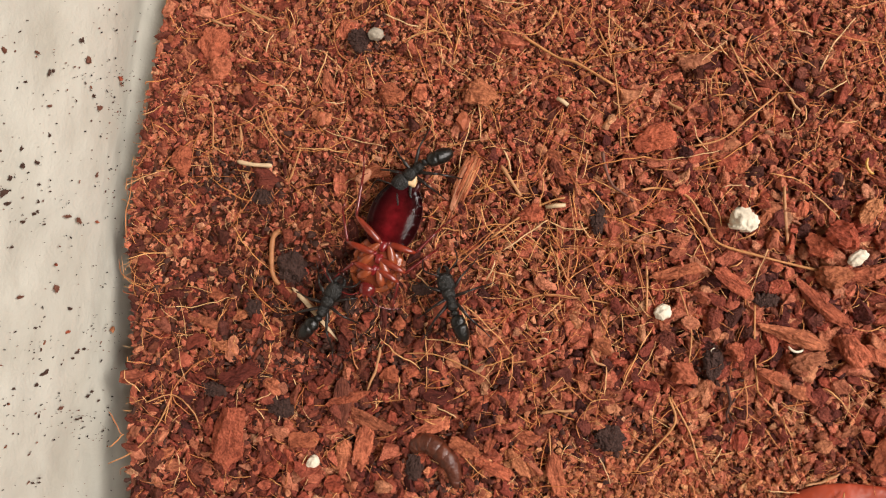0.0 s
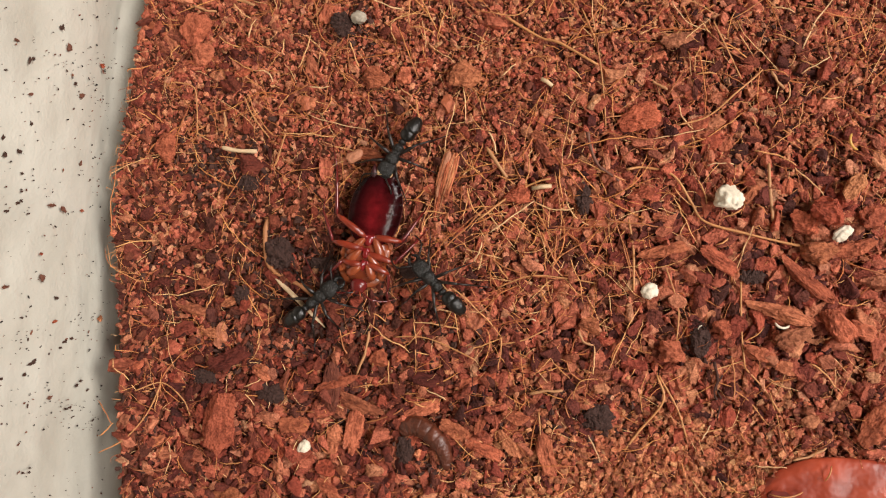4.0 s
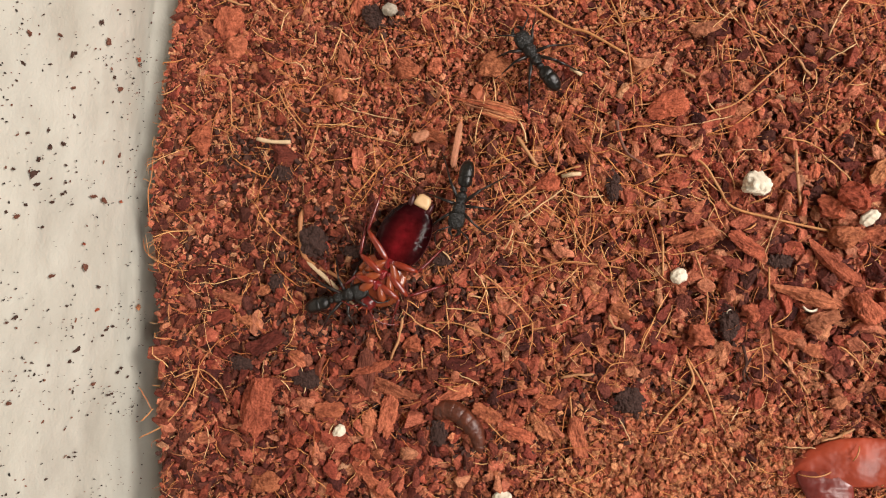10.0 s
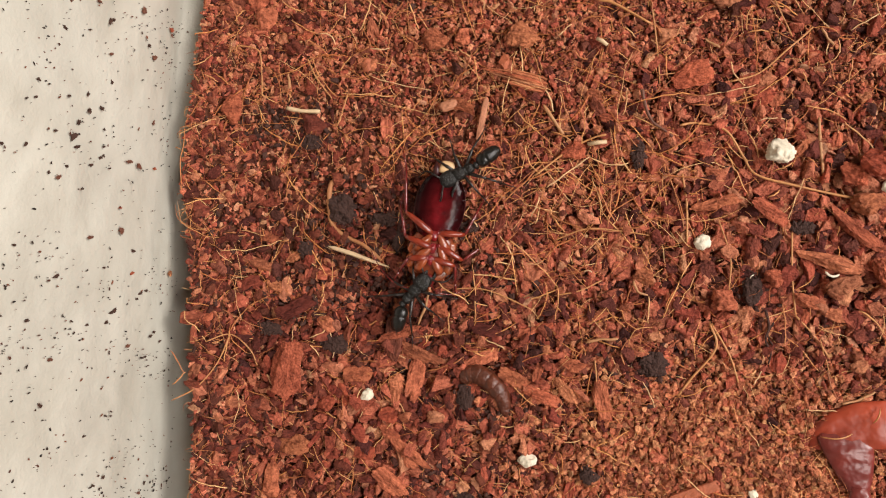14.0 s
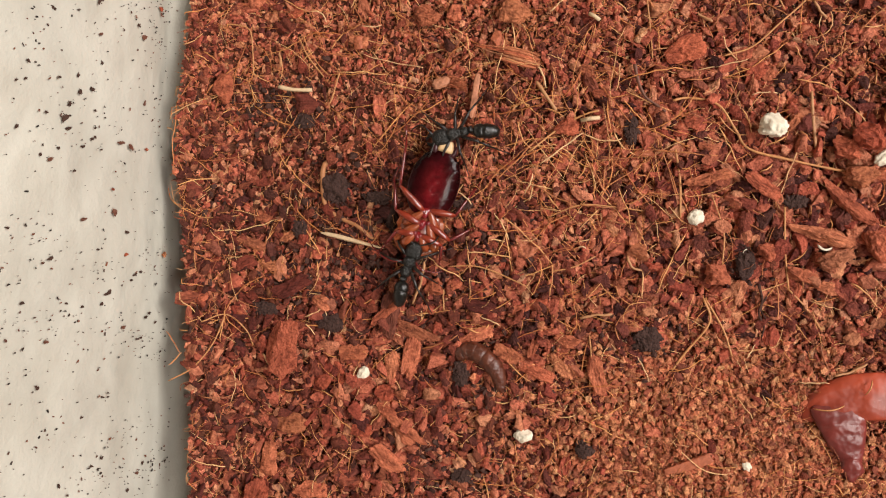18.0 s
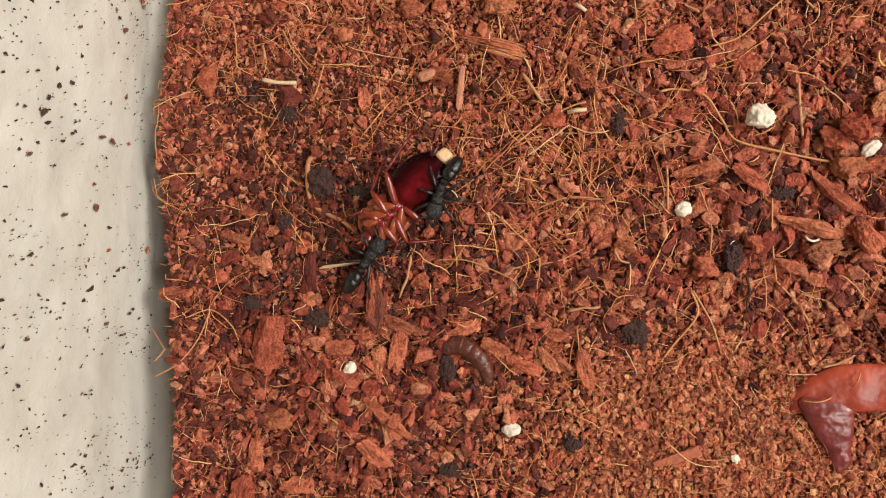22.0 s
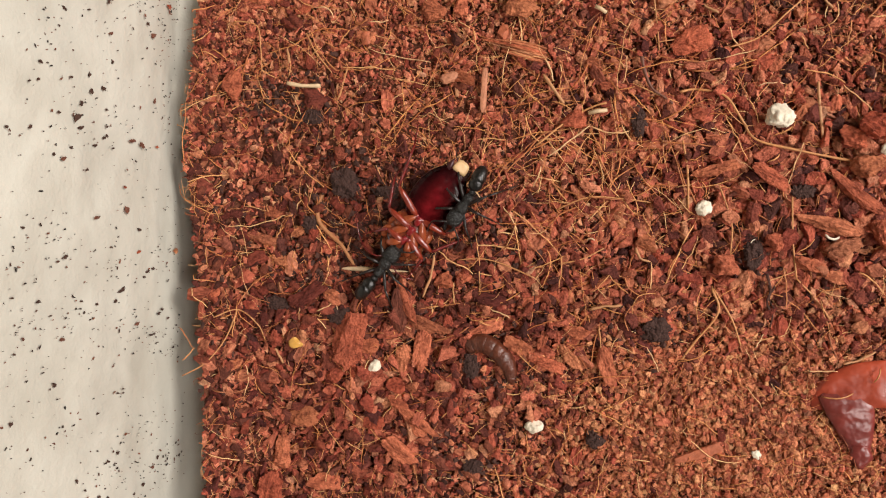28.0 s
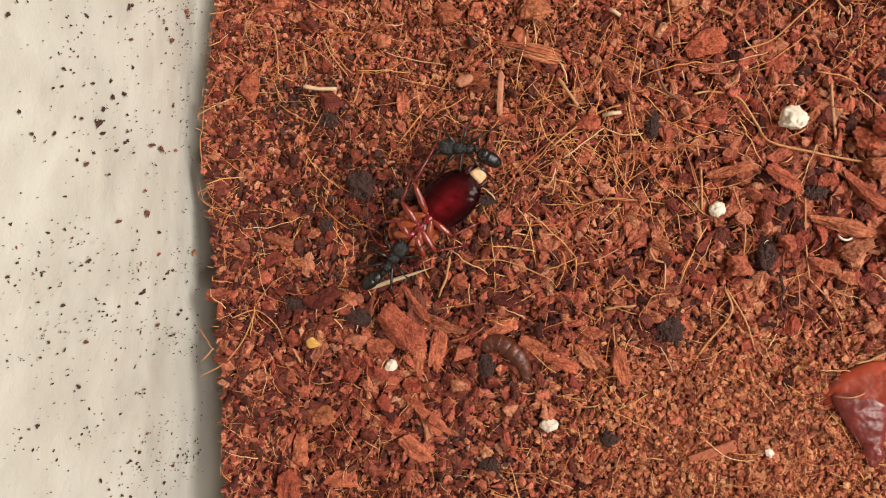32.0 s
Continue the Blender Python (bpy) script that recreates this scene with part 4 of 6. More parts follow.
def clod(x, y, l, w, seed):
    """A crumbly lump: many small dark crumbs stuck together."""
    rng = np.random.default_rng(seed)
    bm = bmesh.new()
    edge = [float(rng.uniform(0.7, 1.2)) for _ in range(9)]
    egg(bm, (0, 0, -0.1), (l * 0.84, w * 0.84, 0.52 * min(l, w)), 0, 2.2, 0.45, seed, level=4)
    for _ in range(200):
        a, r = float(rng.uniform(0, 6.283)), math.sqrt(rng.random())
        r *= float(np.interp(a, np.linspace(0, 6.283, 10), edge + edge[:1]))
        s = float(0.13 + 0.75 * rng.random() ** 2.5)
        spin = Matrix.Rotation(float(rng.uniform(0, 6.28)), 3, "Z") @ Matrix.Rotation(float(rng.normal(0, 0.6)), 3, "X")
        egg(bm, (l * 0.46 * r * math.cos(a), w * 0.46 * r * math.sin(a), 0.2 * min(l, w) * (1 - 0.9 * r * r) * float(rng.uniform(0.2, 1.15))), (s * float(rng.uniform(1, 2)), s * float(rng.uniform(0.5, 1)), s * float(rng.uniform(0.4, 0.9))),
            0, 3.0, 0.5, int(rng.integers(0, 99)), spin, level=1)
    ob = part("soil_clod", bm, CLOD, smooth=False)
    ob.location = (x * MM, y * MM, on_bed(x, y, 1.3) * MM)
    return tagged(ob, "crumbly black clod of soil on the husk", "soil clod", "soil clods")


def build_grains():
    for k, (x, y, l, w) in enumerate([(30.8, -0.6, 4.8, 4.9), (19.5, -15.8, 2.9, 2.7), (48.0, -4.8, 3.4, 2.1), (-37.0, -46.7, 3.2, 2.1), (-32.0, 27.6, 2.4, 2.6), (-7.7, -55.4, 2.4, 3.5), (30.1, -57.3, 2.3, 1.5)]):
        rough_piece("perlite_grain", x, y, l, w, min(l, w) * 0.8, 20 * k, DUSTY if k == 4 else PERLITE, "lumpy dusty grey perlite grain beside a clod" if k == 4 else "lumpy white perlite grain lying on the husk", "perlite", 300 + k, "perlite grains", 0.17 if k == 0 else 0.08, 2.0, 1.7 if k == 2 else 0.85, 4, 1, True)
    rough_piece("seed", -51.7, -43.0, 2.8, 2.1, 1.5, 10, SEED, "small yellow seed husk on the bed", "seed", 330, rough=0.08, up=1.1)
    for k, (x, y, l, w) in enumerate([(12.3, -37.0, 5.3, 4.6), (-43.9, -13.6, 5.6, 6.0), (27.9, -23.1, 3.5, 5.3), (-35.0, 26.6, 3.7, 4.1), (8.0, -1.2, 2.2, 5.4), (-50.4, -21.1, 3.2, 2.7), (-18.2, -63.3, 3.5, 2.7),
                                       # the last two are added as dark lumps for the shade beside the cockroach
                                       (3.0, -57.1, 3.5, 2.9), (-56.1, -36.0, 5.0, 2.4), (-43.6, -37.9, 5.2, 3.7), (-19.3, -45.4, 3.0, 4.4), (-50.2, -1.6, 4.4, 2.8), (35.2, -12.4, 4.3, 2.1), (-35.6, -14.8, 6.8, 2.0), (-33.0, -18.6, 2.2, 4.4), (-20.4, -15.4, 3.4, 2.0)]):
        clod(x, y, l, w, 350 + k)


STRAWS = [
    [(-6.9, 28.6), (-0.9, 25.3), (2.5, 24.3), (8.8, 20.8)], [(14.6, 3.8), (17.4, 4.3), (22.0, 3.2), (25.0, -0.8), (27.4, -4.0), (34.0, -5.6), (40.6, -6.8), (45.8, -7.6)],
    [(-58.5, 32.9), (-55.6, 31.0), (-52.0, 29.9)], [(-51.7, 13.4), (-49.8, 10.0), (-46.8, 6.4)],
    [(-65.5, 15.3), (-64.4, 15.5), (-61.3, 14.7), (-60.5, 10.9), (-60.0, 6.4)], [(-8.6, 6.4), (-6.8, 4.0), (-4.9, 1.5)],
    [(-54.7, 4.2), (-52.0, 3.8), (-48.7, 3.9)], [(22.3, 11.4), (27.0, 13.1), (31.1, 17.0), (33.6, 19.4), (35.0, 20.9)],
    [(5.7, 30.3), (8.6, 23.8), (10.1, 16.3), (10.8, 10.7)], [(15.4, -4.4), (16.5, -9.4), (16.9, -15.9)]]
STRAWS_SOUTH = [
    [(36.8, 5.9), (37.2, 1.2), (38.1, -4.2)], [(21.4, -29.3), (22.6, -33.3), (19.0, -38.8), (17.0, -42.0)], [(21.7, -29.3), (24.9, -34.4), (26.6, -38.8)],
    [(33.4, -13.4), (34.0, -20.7), (34.9, -26.9)], [(34.9, -26.9), (38.2, -30.2), (40.6, -33.5)], [(-9.3, -5.9), (-3.9, -1.2), (0.1, 1.0), (2.4, 1.7)],
    [(-5.5, -17.0), (0.0, -14.6), (5.6, -14.6), (10.8, -15.1)], [(-22.4, -26.5), (-18.2, -26.1), (-14.3, -26.9), (-8.3, -29.2)],
    [(-4.7, -26.4), (-0.5, -25.3), (3.1, -23.3)], [(2.8, -36.9), (3.3, -40.6), (3.3, -45.3)]]
STRAWS_EDGE = [
    [(-66.3, -38.8), (-62.6, -37.4), (-59.1, -40.1), (-57.8, -42.9)], [(21.8, -11.7), (24.1, -18.0), (24.1, -23.5)], [(27.4, -37.8), (29.6, -37.8), (31.8, -37.2)],
    [(-71.3, -49.6), (-67.1, -47.0), (-64.3, -42.7), (-62.6, -37.4)], [(40.7, 22.5), (44.6, 20.9), (47.3, 19.2)], [(26.8, 28.3), (29.8, 22.9), (31.8, 19.3)],
    [(-43.9, 7.2), (-44.7, 3.8), (-45.8, 1.2)]]
THICK = {0: 0.24, 1: 0.22, 7: 0.15, 9: 0.2, 11: 0.21, 12: 0.17, 13: 0.15, 14: 0.15, 15: 0.18, 5: 0.34, 6: 0.42, 10: 0.31}


def build_straws():
    for k, line in enumerate(STRAWS + STRAWS_SOUTH + STRAWS_EDGE):
        rng = np.random.default_rng(600 + k)
        pts = glide([(x, y, on_bed(x, y, (1.5 if k != 6 else 2.3) + rng.uniform(-0.2, 0.5))) for x, y in line], 6)
        x0, y0, z0 = pts[0]
        r = THICK.get(k, 0.115)
        bm = bmesh.new()
        tube(bm, [p - pts[0] for p in pts], [r * (0.85 + 0.10 * math.sin(0.7 * i + k)) * (0.8 if i in (0, len(pts) - 1) else 1) + 0.02 for i in range(len(pts))], 7)
        ob = part("straw" if r > 0.3 else "coir_strand", bm, PALE if k == 6 else STRAW if r > 0.3 else STRAND)
        ob.location = (x0 * MM, y0 * MM, z0 * MM)
        tagged(ob, "short pale straw lying on husk crumbs" if r > 0.3 else "thin curved golden coir strand lying on the husk", "straw" if r > 0.3 else "fibre", "loose strands")


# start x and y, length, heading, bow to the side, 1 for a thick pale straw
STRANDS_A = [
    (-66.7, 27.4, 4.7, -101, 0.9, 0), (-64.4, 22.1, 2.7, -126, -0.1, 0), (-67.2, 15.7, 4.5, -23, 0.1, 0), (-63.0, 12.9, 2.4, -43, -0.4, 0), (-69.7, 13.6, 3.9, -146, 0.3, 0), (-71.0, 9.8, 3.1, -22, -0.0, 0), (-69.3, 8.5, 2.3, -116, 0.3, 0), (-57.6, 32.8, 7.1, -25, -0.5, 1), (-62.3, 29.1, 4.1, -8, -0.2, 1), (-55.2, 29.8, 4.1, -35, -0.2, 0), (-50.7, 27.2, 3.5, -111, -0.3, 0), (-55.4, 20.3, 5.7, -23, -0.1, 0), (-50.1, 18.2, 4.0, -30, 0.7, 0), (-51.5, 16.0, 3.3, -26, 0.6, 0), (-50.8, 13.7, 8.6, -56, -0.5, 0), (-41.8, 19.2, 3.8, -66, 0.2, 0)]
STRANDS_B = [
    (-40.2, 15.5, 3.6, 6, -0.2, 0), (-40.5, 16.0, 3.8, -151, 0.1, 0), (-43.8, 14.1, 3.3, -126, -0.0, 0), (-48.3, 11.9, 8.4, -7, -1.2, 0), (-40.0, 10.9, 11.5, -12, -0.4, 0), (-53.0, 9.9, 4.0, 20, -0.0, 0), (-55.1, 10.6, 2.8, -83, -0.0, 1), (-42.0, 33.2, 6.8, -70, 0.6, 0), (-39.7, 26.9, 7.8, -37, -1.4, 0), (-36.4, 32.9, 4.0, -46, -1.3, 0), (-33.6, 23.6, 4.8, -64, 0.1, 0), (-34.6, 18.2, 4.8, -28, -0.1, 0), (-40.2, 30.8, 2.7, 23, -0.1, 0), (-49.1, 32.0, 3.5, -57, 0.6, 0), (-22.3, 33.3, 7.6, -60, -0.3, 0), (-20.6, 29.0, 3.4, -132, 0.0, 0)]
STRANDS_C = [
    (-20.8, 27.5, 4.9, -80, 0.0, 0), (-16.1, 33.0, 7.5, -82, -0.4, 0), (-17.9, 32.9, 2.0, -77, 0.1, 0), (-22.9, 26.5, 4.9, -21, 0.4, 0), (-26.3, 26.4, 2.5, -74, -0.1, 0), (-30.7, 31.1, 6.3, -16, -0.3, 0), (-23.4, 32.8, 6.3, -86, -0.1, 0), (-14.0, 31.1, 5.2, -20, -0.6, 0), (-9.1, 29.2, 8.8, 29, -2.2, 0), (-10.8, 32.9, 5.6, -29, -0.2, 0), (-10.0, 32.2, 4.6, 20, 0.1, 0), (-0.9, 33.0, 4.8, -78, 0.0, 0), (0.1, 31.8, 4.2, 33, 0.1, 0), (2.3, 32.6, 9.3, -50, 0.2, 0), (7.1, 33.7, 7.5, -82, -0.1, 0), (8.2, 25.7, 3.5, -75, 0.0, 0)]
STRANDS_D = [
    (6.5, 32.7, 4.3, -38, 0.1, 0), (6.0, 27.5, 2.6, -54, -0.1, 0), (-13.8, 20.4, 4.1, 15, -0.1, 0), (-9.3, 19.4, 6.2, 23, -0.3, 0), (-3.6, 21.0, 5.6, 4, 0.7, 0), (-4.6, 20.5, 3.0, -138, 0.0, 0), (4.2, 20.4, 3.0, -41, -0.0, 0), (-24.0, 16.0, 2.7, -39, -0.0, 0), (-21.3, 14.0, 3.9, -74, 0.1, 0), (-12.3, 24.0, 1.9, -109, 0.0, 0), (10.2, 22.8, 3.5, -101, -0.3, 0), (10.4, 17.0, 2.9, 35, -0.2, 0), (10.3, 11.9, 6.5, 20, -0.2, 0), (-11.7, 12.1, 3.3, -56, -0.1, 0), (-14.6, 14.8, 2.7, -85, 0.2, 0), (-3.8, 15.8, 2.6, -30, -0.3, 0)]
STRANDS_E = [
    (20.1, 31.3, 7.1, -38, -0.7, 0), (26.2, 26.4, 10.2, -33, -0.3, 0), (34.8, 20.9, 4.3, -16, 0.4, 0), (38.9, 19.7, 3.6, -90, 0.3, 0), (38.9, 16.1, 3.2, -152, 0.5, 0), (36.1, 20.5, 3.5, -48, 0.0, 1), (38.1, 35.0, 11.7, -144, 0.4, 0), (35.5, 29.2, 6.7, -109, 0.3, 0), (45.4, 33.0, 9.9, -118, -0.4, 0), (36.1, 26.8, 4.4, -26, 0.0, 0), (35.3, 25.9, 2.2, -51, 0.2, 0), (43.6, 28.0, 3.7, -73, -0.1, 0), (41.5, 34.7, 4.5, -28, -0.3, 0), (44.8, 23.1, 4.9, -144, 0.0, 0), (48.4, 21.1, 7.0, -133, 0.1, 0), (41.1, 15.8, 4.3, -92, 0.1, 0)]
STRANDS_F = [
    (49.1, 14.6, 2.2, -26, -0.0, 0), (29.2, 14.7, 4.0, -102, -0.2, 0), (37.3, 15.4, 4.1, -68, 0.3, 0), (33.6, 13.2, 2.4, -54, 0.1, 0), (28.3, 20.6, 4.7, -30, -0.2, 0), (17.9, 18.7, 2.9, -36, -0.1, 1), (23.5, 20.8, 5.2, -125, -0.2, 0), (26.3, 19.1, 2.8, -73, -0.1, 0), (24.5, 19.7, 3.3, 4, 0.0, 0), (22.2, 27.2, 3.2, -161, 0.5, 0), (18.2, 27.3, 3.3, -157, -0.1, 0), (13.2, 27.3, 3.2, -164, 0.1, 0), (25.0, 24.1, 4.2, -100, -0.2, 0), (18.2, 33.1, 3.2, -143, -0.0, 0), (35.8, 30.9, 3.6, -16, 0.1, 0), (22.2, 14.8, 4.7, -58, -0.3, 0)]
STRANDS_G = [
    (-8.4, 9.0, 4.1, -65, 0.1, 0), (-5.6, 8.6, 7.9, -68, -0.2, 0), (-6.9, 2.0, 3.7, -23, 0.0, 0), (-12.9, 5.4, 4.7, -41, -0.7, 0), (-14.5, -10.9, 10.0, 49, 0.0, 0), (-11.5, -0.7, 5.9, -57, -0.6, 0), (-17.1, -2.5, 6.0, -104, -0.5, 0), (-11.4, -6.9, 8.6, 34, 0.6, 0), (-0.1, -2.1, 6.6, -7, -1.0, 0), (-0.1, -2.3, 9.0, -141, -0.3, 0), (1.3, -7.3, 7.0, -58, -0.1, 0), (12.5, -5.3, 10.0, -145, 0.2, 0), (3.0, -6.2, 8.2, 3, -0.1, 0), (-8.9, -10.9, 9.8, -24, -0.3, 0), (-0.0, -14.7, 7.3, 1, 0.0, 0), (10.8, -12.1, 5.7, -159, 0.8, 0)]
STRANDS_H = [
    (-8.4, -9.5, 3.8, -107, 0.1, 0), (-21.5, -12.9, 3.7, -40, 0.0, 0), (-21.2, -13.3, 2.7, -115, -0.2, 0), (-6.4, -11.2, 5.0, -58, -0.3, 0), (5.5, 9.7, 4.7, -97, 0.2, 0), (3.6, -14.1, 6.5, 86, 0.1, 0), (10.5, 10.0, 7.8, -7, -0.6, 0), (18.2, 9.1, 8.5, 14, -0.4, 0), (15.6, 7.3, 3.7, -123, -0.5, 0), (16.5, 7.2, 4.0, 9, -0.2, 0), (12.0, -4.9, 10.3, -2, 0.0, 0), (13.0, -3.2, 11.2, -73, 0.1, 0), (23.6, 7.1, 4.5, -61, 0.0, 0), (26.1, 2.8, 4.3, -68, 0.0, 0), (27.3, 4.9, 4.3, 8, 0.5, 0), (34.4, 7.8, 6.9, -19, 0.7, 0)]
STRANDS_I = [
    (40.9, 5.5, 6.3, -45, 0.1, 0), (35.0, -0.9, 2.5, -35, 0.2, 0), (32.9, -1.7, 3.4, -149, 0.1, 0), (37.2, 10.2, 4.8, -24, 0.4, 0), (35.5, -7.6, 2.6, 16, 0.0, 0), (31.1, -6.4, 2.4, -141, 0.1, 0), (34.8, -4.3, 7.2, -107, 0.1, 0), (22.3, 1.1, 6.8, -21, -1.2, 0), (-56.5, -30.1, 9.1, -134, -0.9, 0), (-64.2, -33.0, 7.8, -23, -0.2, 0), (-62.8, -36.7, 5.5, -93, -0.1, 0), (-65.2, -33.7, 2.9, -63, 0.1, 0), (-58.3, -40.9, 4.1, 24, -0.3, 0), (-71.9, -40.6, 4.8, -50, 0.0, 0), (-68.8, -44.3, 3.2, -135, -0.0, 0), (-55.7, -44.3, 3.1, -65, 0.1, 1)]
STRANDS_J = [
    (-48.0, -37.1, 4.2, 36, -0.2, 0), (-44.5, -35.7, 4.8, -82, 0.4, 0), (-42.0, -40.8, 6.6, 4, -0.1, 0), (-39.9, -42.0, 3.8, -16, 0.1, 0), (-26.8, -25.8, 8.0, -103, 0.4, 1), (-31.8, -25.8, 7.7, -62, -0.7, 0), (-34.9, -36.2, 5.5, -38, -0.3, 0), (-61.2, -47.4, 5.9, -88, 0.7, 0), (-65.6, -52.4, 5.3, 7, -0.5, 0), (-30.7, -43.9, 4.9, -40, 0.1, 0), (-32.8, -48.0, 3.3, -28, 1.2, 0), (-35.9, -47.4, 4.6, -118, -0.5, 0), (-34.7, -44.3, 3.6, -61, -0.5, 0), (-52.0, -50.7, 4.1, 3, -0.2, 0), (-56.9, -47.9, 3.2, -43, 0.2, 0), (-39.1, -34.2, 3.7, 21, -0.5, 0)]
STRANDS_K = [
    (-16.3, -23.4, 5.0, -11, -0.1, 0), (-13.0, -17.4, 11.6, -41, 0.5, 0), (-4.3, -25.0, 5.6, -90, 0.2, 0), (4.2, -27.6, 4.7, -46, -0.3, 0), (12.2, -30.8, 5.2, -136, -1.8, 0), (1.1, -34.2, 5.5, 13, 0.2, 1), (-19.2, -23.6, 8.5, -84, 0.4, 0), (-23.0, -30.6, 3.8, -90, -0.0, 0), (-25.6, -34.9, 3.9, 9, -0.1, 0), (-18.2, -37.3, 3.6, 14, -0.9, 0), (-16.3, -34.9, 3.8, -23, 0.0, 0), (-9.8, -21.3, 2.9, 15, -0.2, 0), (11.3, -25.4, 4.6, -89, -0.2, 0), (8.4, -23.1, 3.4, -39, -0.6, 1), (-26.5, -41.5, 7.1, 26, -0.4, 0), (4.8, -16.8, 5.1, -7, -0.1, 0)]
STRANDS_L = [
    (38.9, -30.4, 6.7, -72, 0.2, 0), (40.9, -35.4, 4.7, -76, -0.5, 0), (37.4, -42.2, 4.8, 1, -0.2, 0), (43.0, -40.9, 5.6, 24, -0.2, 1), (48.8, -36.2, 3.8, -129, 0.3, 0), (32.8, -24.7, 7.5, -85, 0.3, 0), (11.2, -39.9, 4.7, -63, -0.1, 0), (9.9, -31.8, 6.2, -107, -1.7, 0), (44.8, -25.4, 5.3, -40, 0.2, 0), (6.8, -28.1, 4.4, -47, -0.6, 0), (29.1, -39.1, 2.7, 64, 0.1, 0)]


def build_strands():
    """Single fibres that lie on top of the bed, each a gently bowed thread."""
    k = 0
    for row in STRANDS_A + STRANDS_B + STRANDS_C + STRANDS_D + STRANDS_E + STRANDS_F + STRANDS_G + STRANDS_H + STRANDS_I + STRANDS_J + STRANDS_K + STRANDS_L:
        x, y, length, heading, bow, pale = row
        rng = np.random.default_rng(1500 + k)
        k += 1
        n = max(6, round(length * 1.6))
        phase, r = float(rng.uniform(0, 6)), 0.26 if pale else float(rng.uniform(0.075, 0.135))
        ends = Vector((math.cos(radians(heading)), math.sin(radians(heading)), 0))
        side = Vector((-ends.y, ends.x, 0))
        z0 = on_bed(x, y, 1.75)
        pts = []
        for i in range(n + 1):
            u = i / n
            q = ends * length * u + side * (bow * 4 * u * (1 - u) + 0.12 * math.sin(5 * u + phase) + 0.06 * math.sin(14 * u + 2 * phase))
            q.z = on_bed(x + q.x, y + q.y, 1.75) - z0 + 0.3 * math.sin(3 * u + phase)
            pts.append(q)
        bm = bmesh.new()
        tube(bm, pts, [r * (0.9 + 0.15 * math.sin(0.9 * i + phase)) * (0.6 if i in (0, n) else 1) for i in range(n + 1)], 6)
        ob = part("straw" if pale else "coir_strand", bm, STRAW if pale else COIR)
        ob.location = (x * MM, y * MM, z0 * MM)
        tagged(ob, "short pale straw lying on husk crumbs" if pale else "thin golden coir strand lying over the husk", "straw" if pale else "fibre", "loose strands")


def build_small_bits():
    for k, (a, b, r) in enumerate((((-0.6, -0.1), (2.6, 0.4), 0.36), ((-0.2, 18.1), (1.7, 17.0), 0.34))):
        za, zb = on_bed(*a, 1.9), on_bed(*b, 1.9)
        bm = bmesh.new()
        tube(bm, [(0, 0, 0), ((b[0] - a[0]) * 0.5, (b[1] - a[1]) * 0.5 + 0.1, (zb - za) * 0.5 + 0.1), (b[0] - a[0], b[1] - a[1], zb - za)], [r, r * 1.05, r * 0.9], 8)
        ob = part("straw", bm, PALE)
        ob.location = (a[0] * MM, a[1] * MM, za * MM)
        tagged(ob, "short cream-coloured broken straw on the husk", "straw", "loose strands")
    for line, r, material, label in ((((7.9, 9.6), (8.6, 6.9), (9.9, 4.3), (11.8, 3.0), (13.5, 1.8)), 0.32, BROWN_ROOT, "curved dark brown root end lying on the husk"),
                                     (((30.1, -26.4), (30.9, -29.0), (30.5, -31.4), (31.5, -33.4), (31.2, -35.4)), 0.24, DIRT, "thin blackish rotted root on the husk"),
                                     (((31.6, -28.4), (30.8, -30.6), (32.2, -32.8)), 0.17, DIRT, "thin blackish rotted root on the husk")):
        x0, y0 = line[0]
        pts = glide([(x - x0, y - y0, on_bed(x, y, 1.9)) for x, y in line], 5)
        bm = bmesh.new()
        tube(bm, pts, [r * (1 + 0.2 * math.sin(1.7 * i)) * (1 - 0.5 * i / len(pts)) for i in range(len(pts))], 7)
        ob = part("root", bm, material)
        ob.location = (x0 * MM, y0 * MM, 0)
        tagged(ob, label, "root")
    for k, (x, y, turn, size, material, label) in enumerate(((0.8, -22.4, 30, 0.75, PALE, "tiny pale curved husk shell"), (27.8, -21.2, 80, 0.5, PERLITE, "tiny white curved husk shell"),
                                                            (40.1, -18.9, 200, 1.3, PERLITE, "small white curved shell bit"), (49.8, 10.0, 140, 1.5, SEED, "small bright yellow curl of peel"))):
        bm = bmesh.new()
        line = [(size * math.cos(a), size * math.sin(a), 0.15 * math.sin(2 * a)) for a in [0.25 * i for i in range(10)]]
        tube(bm, line, [0.04] + [size * 0.15] * 8 + [0.04], 8)
        ob = part("shell_bit", bm, material)
        ob.matrix_world = pose(x * MM, y * MM, on_bed(x, y, 2.0) * MM, 10, -8, turn)
        tagged(ob, label + " on the bed", "shell bit")


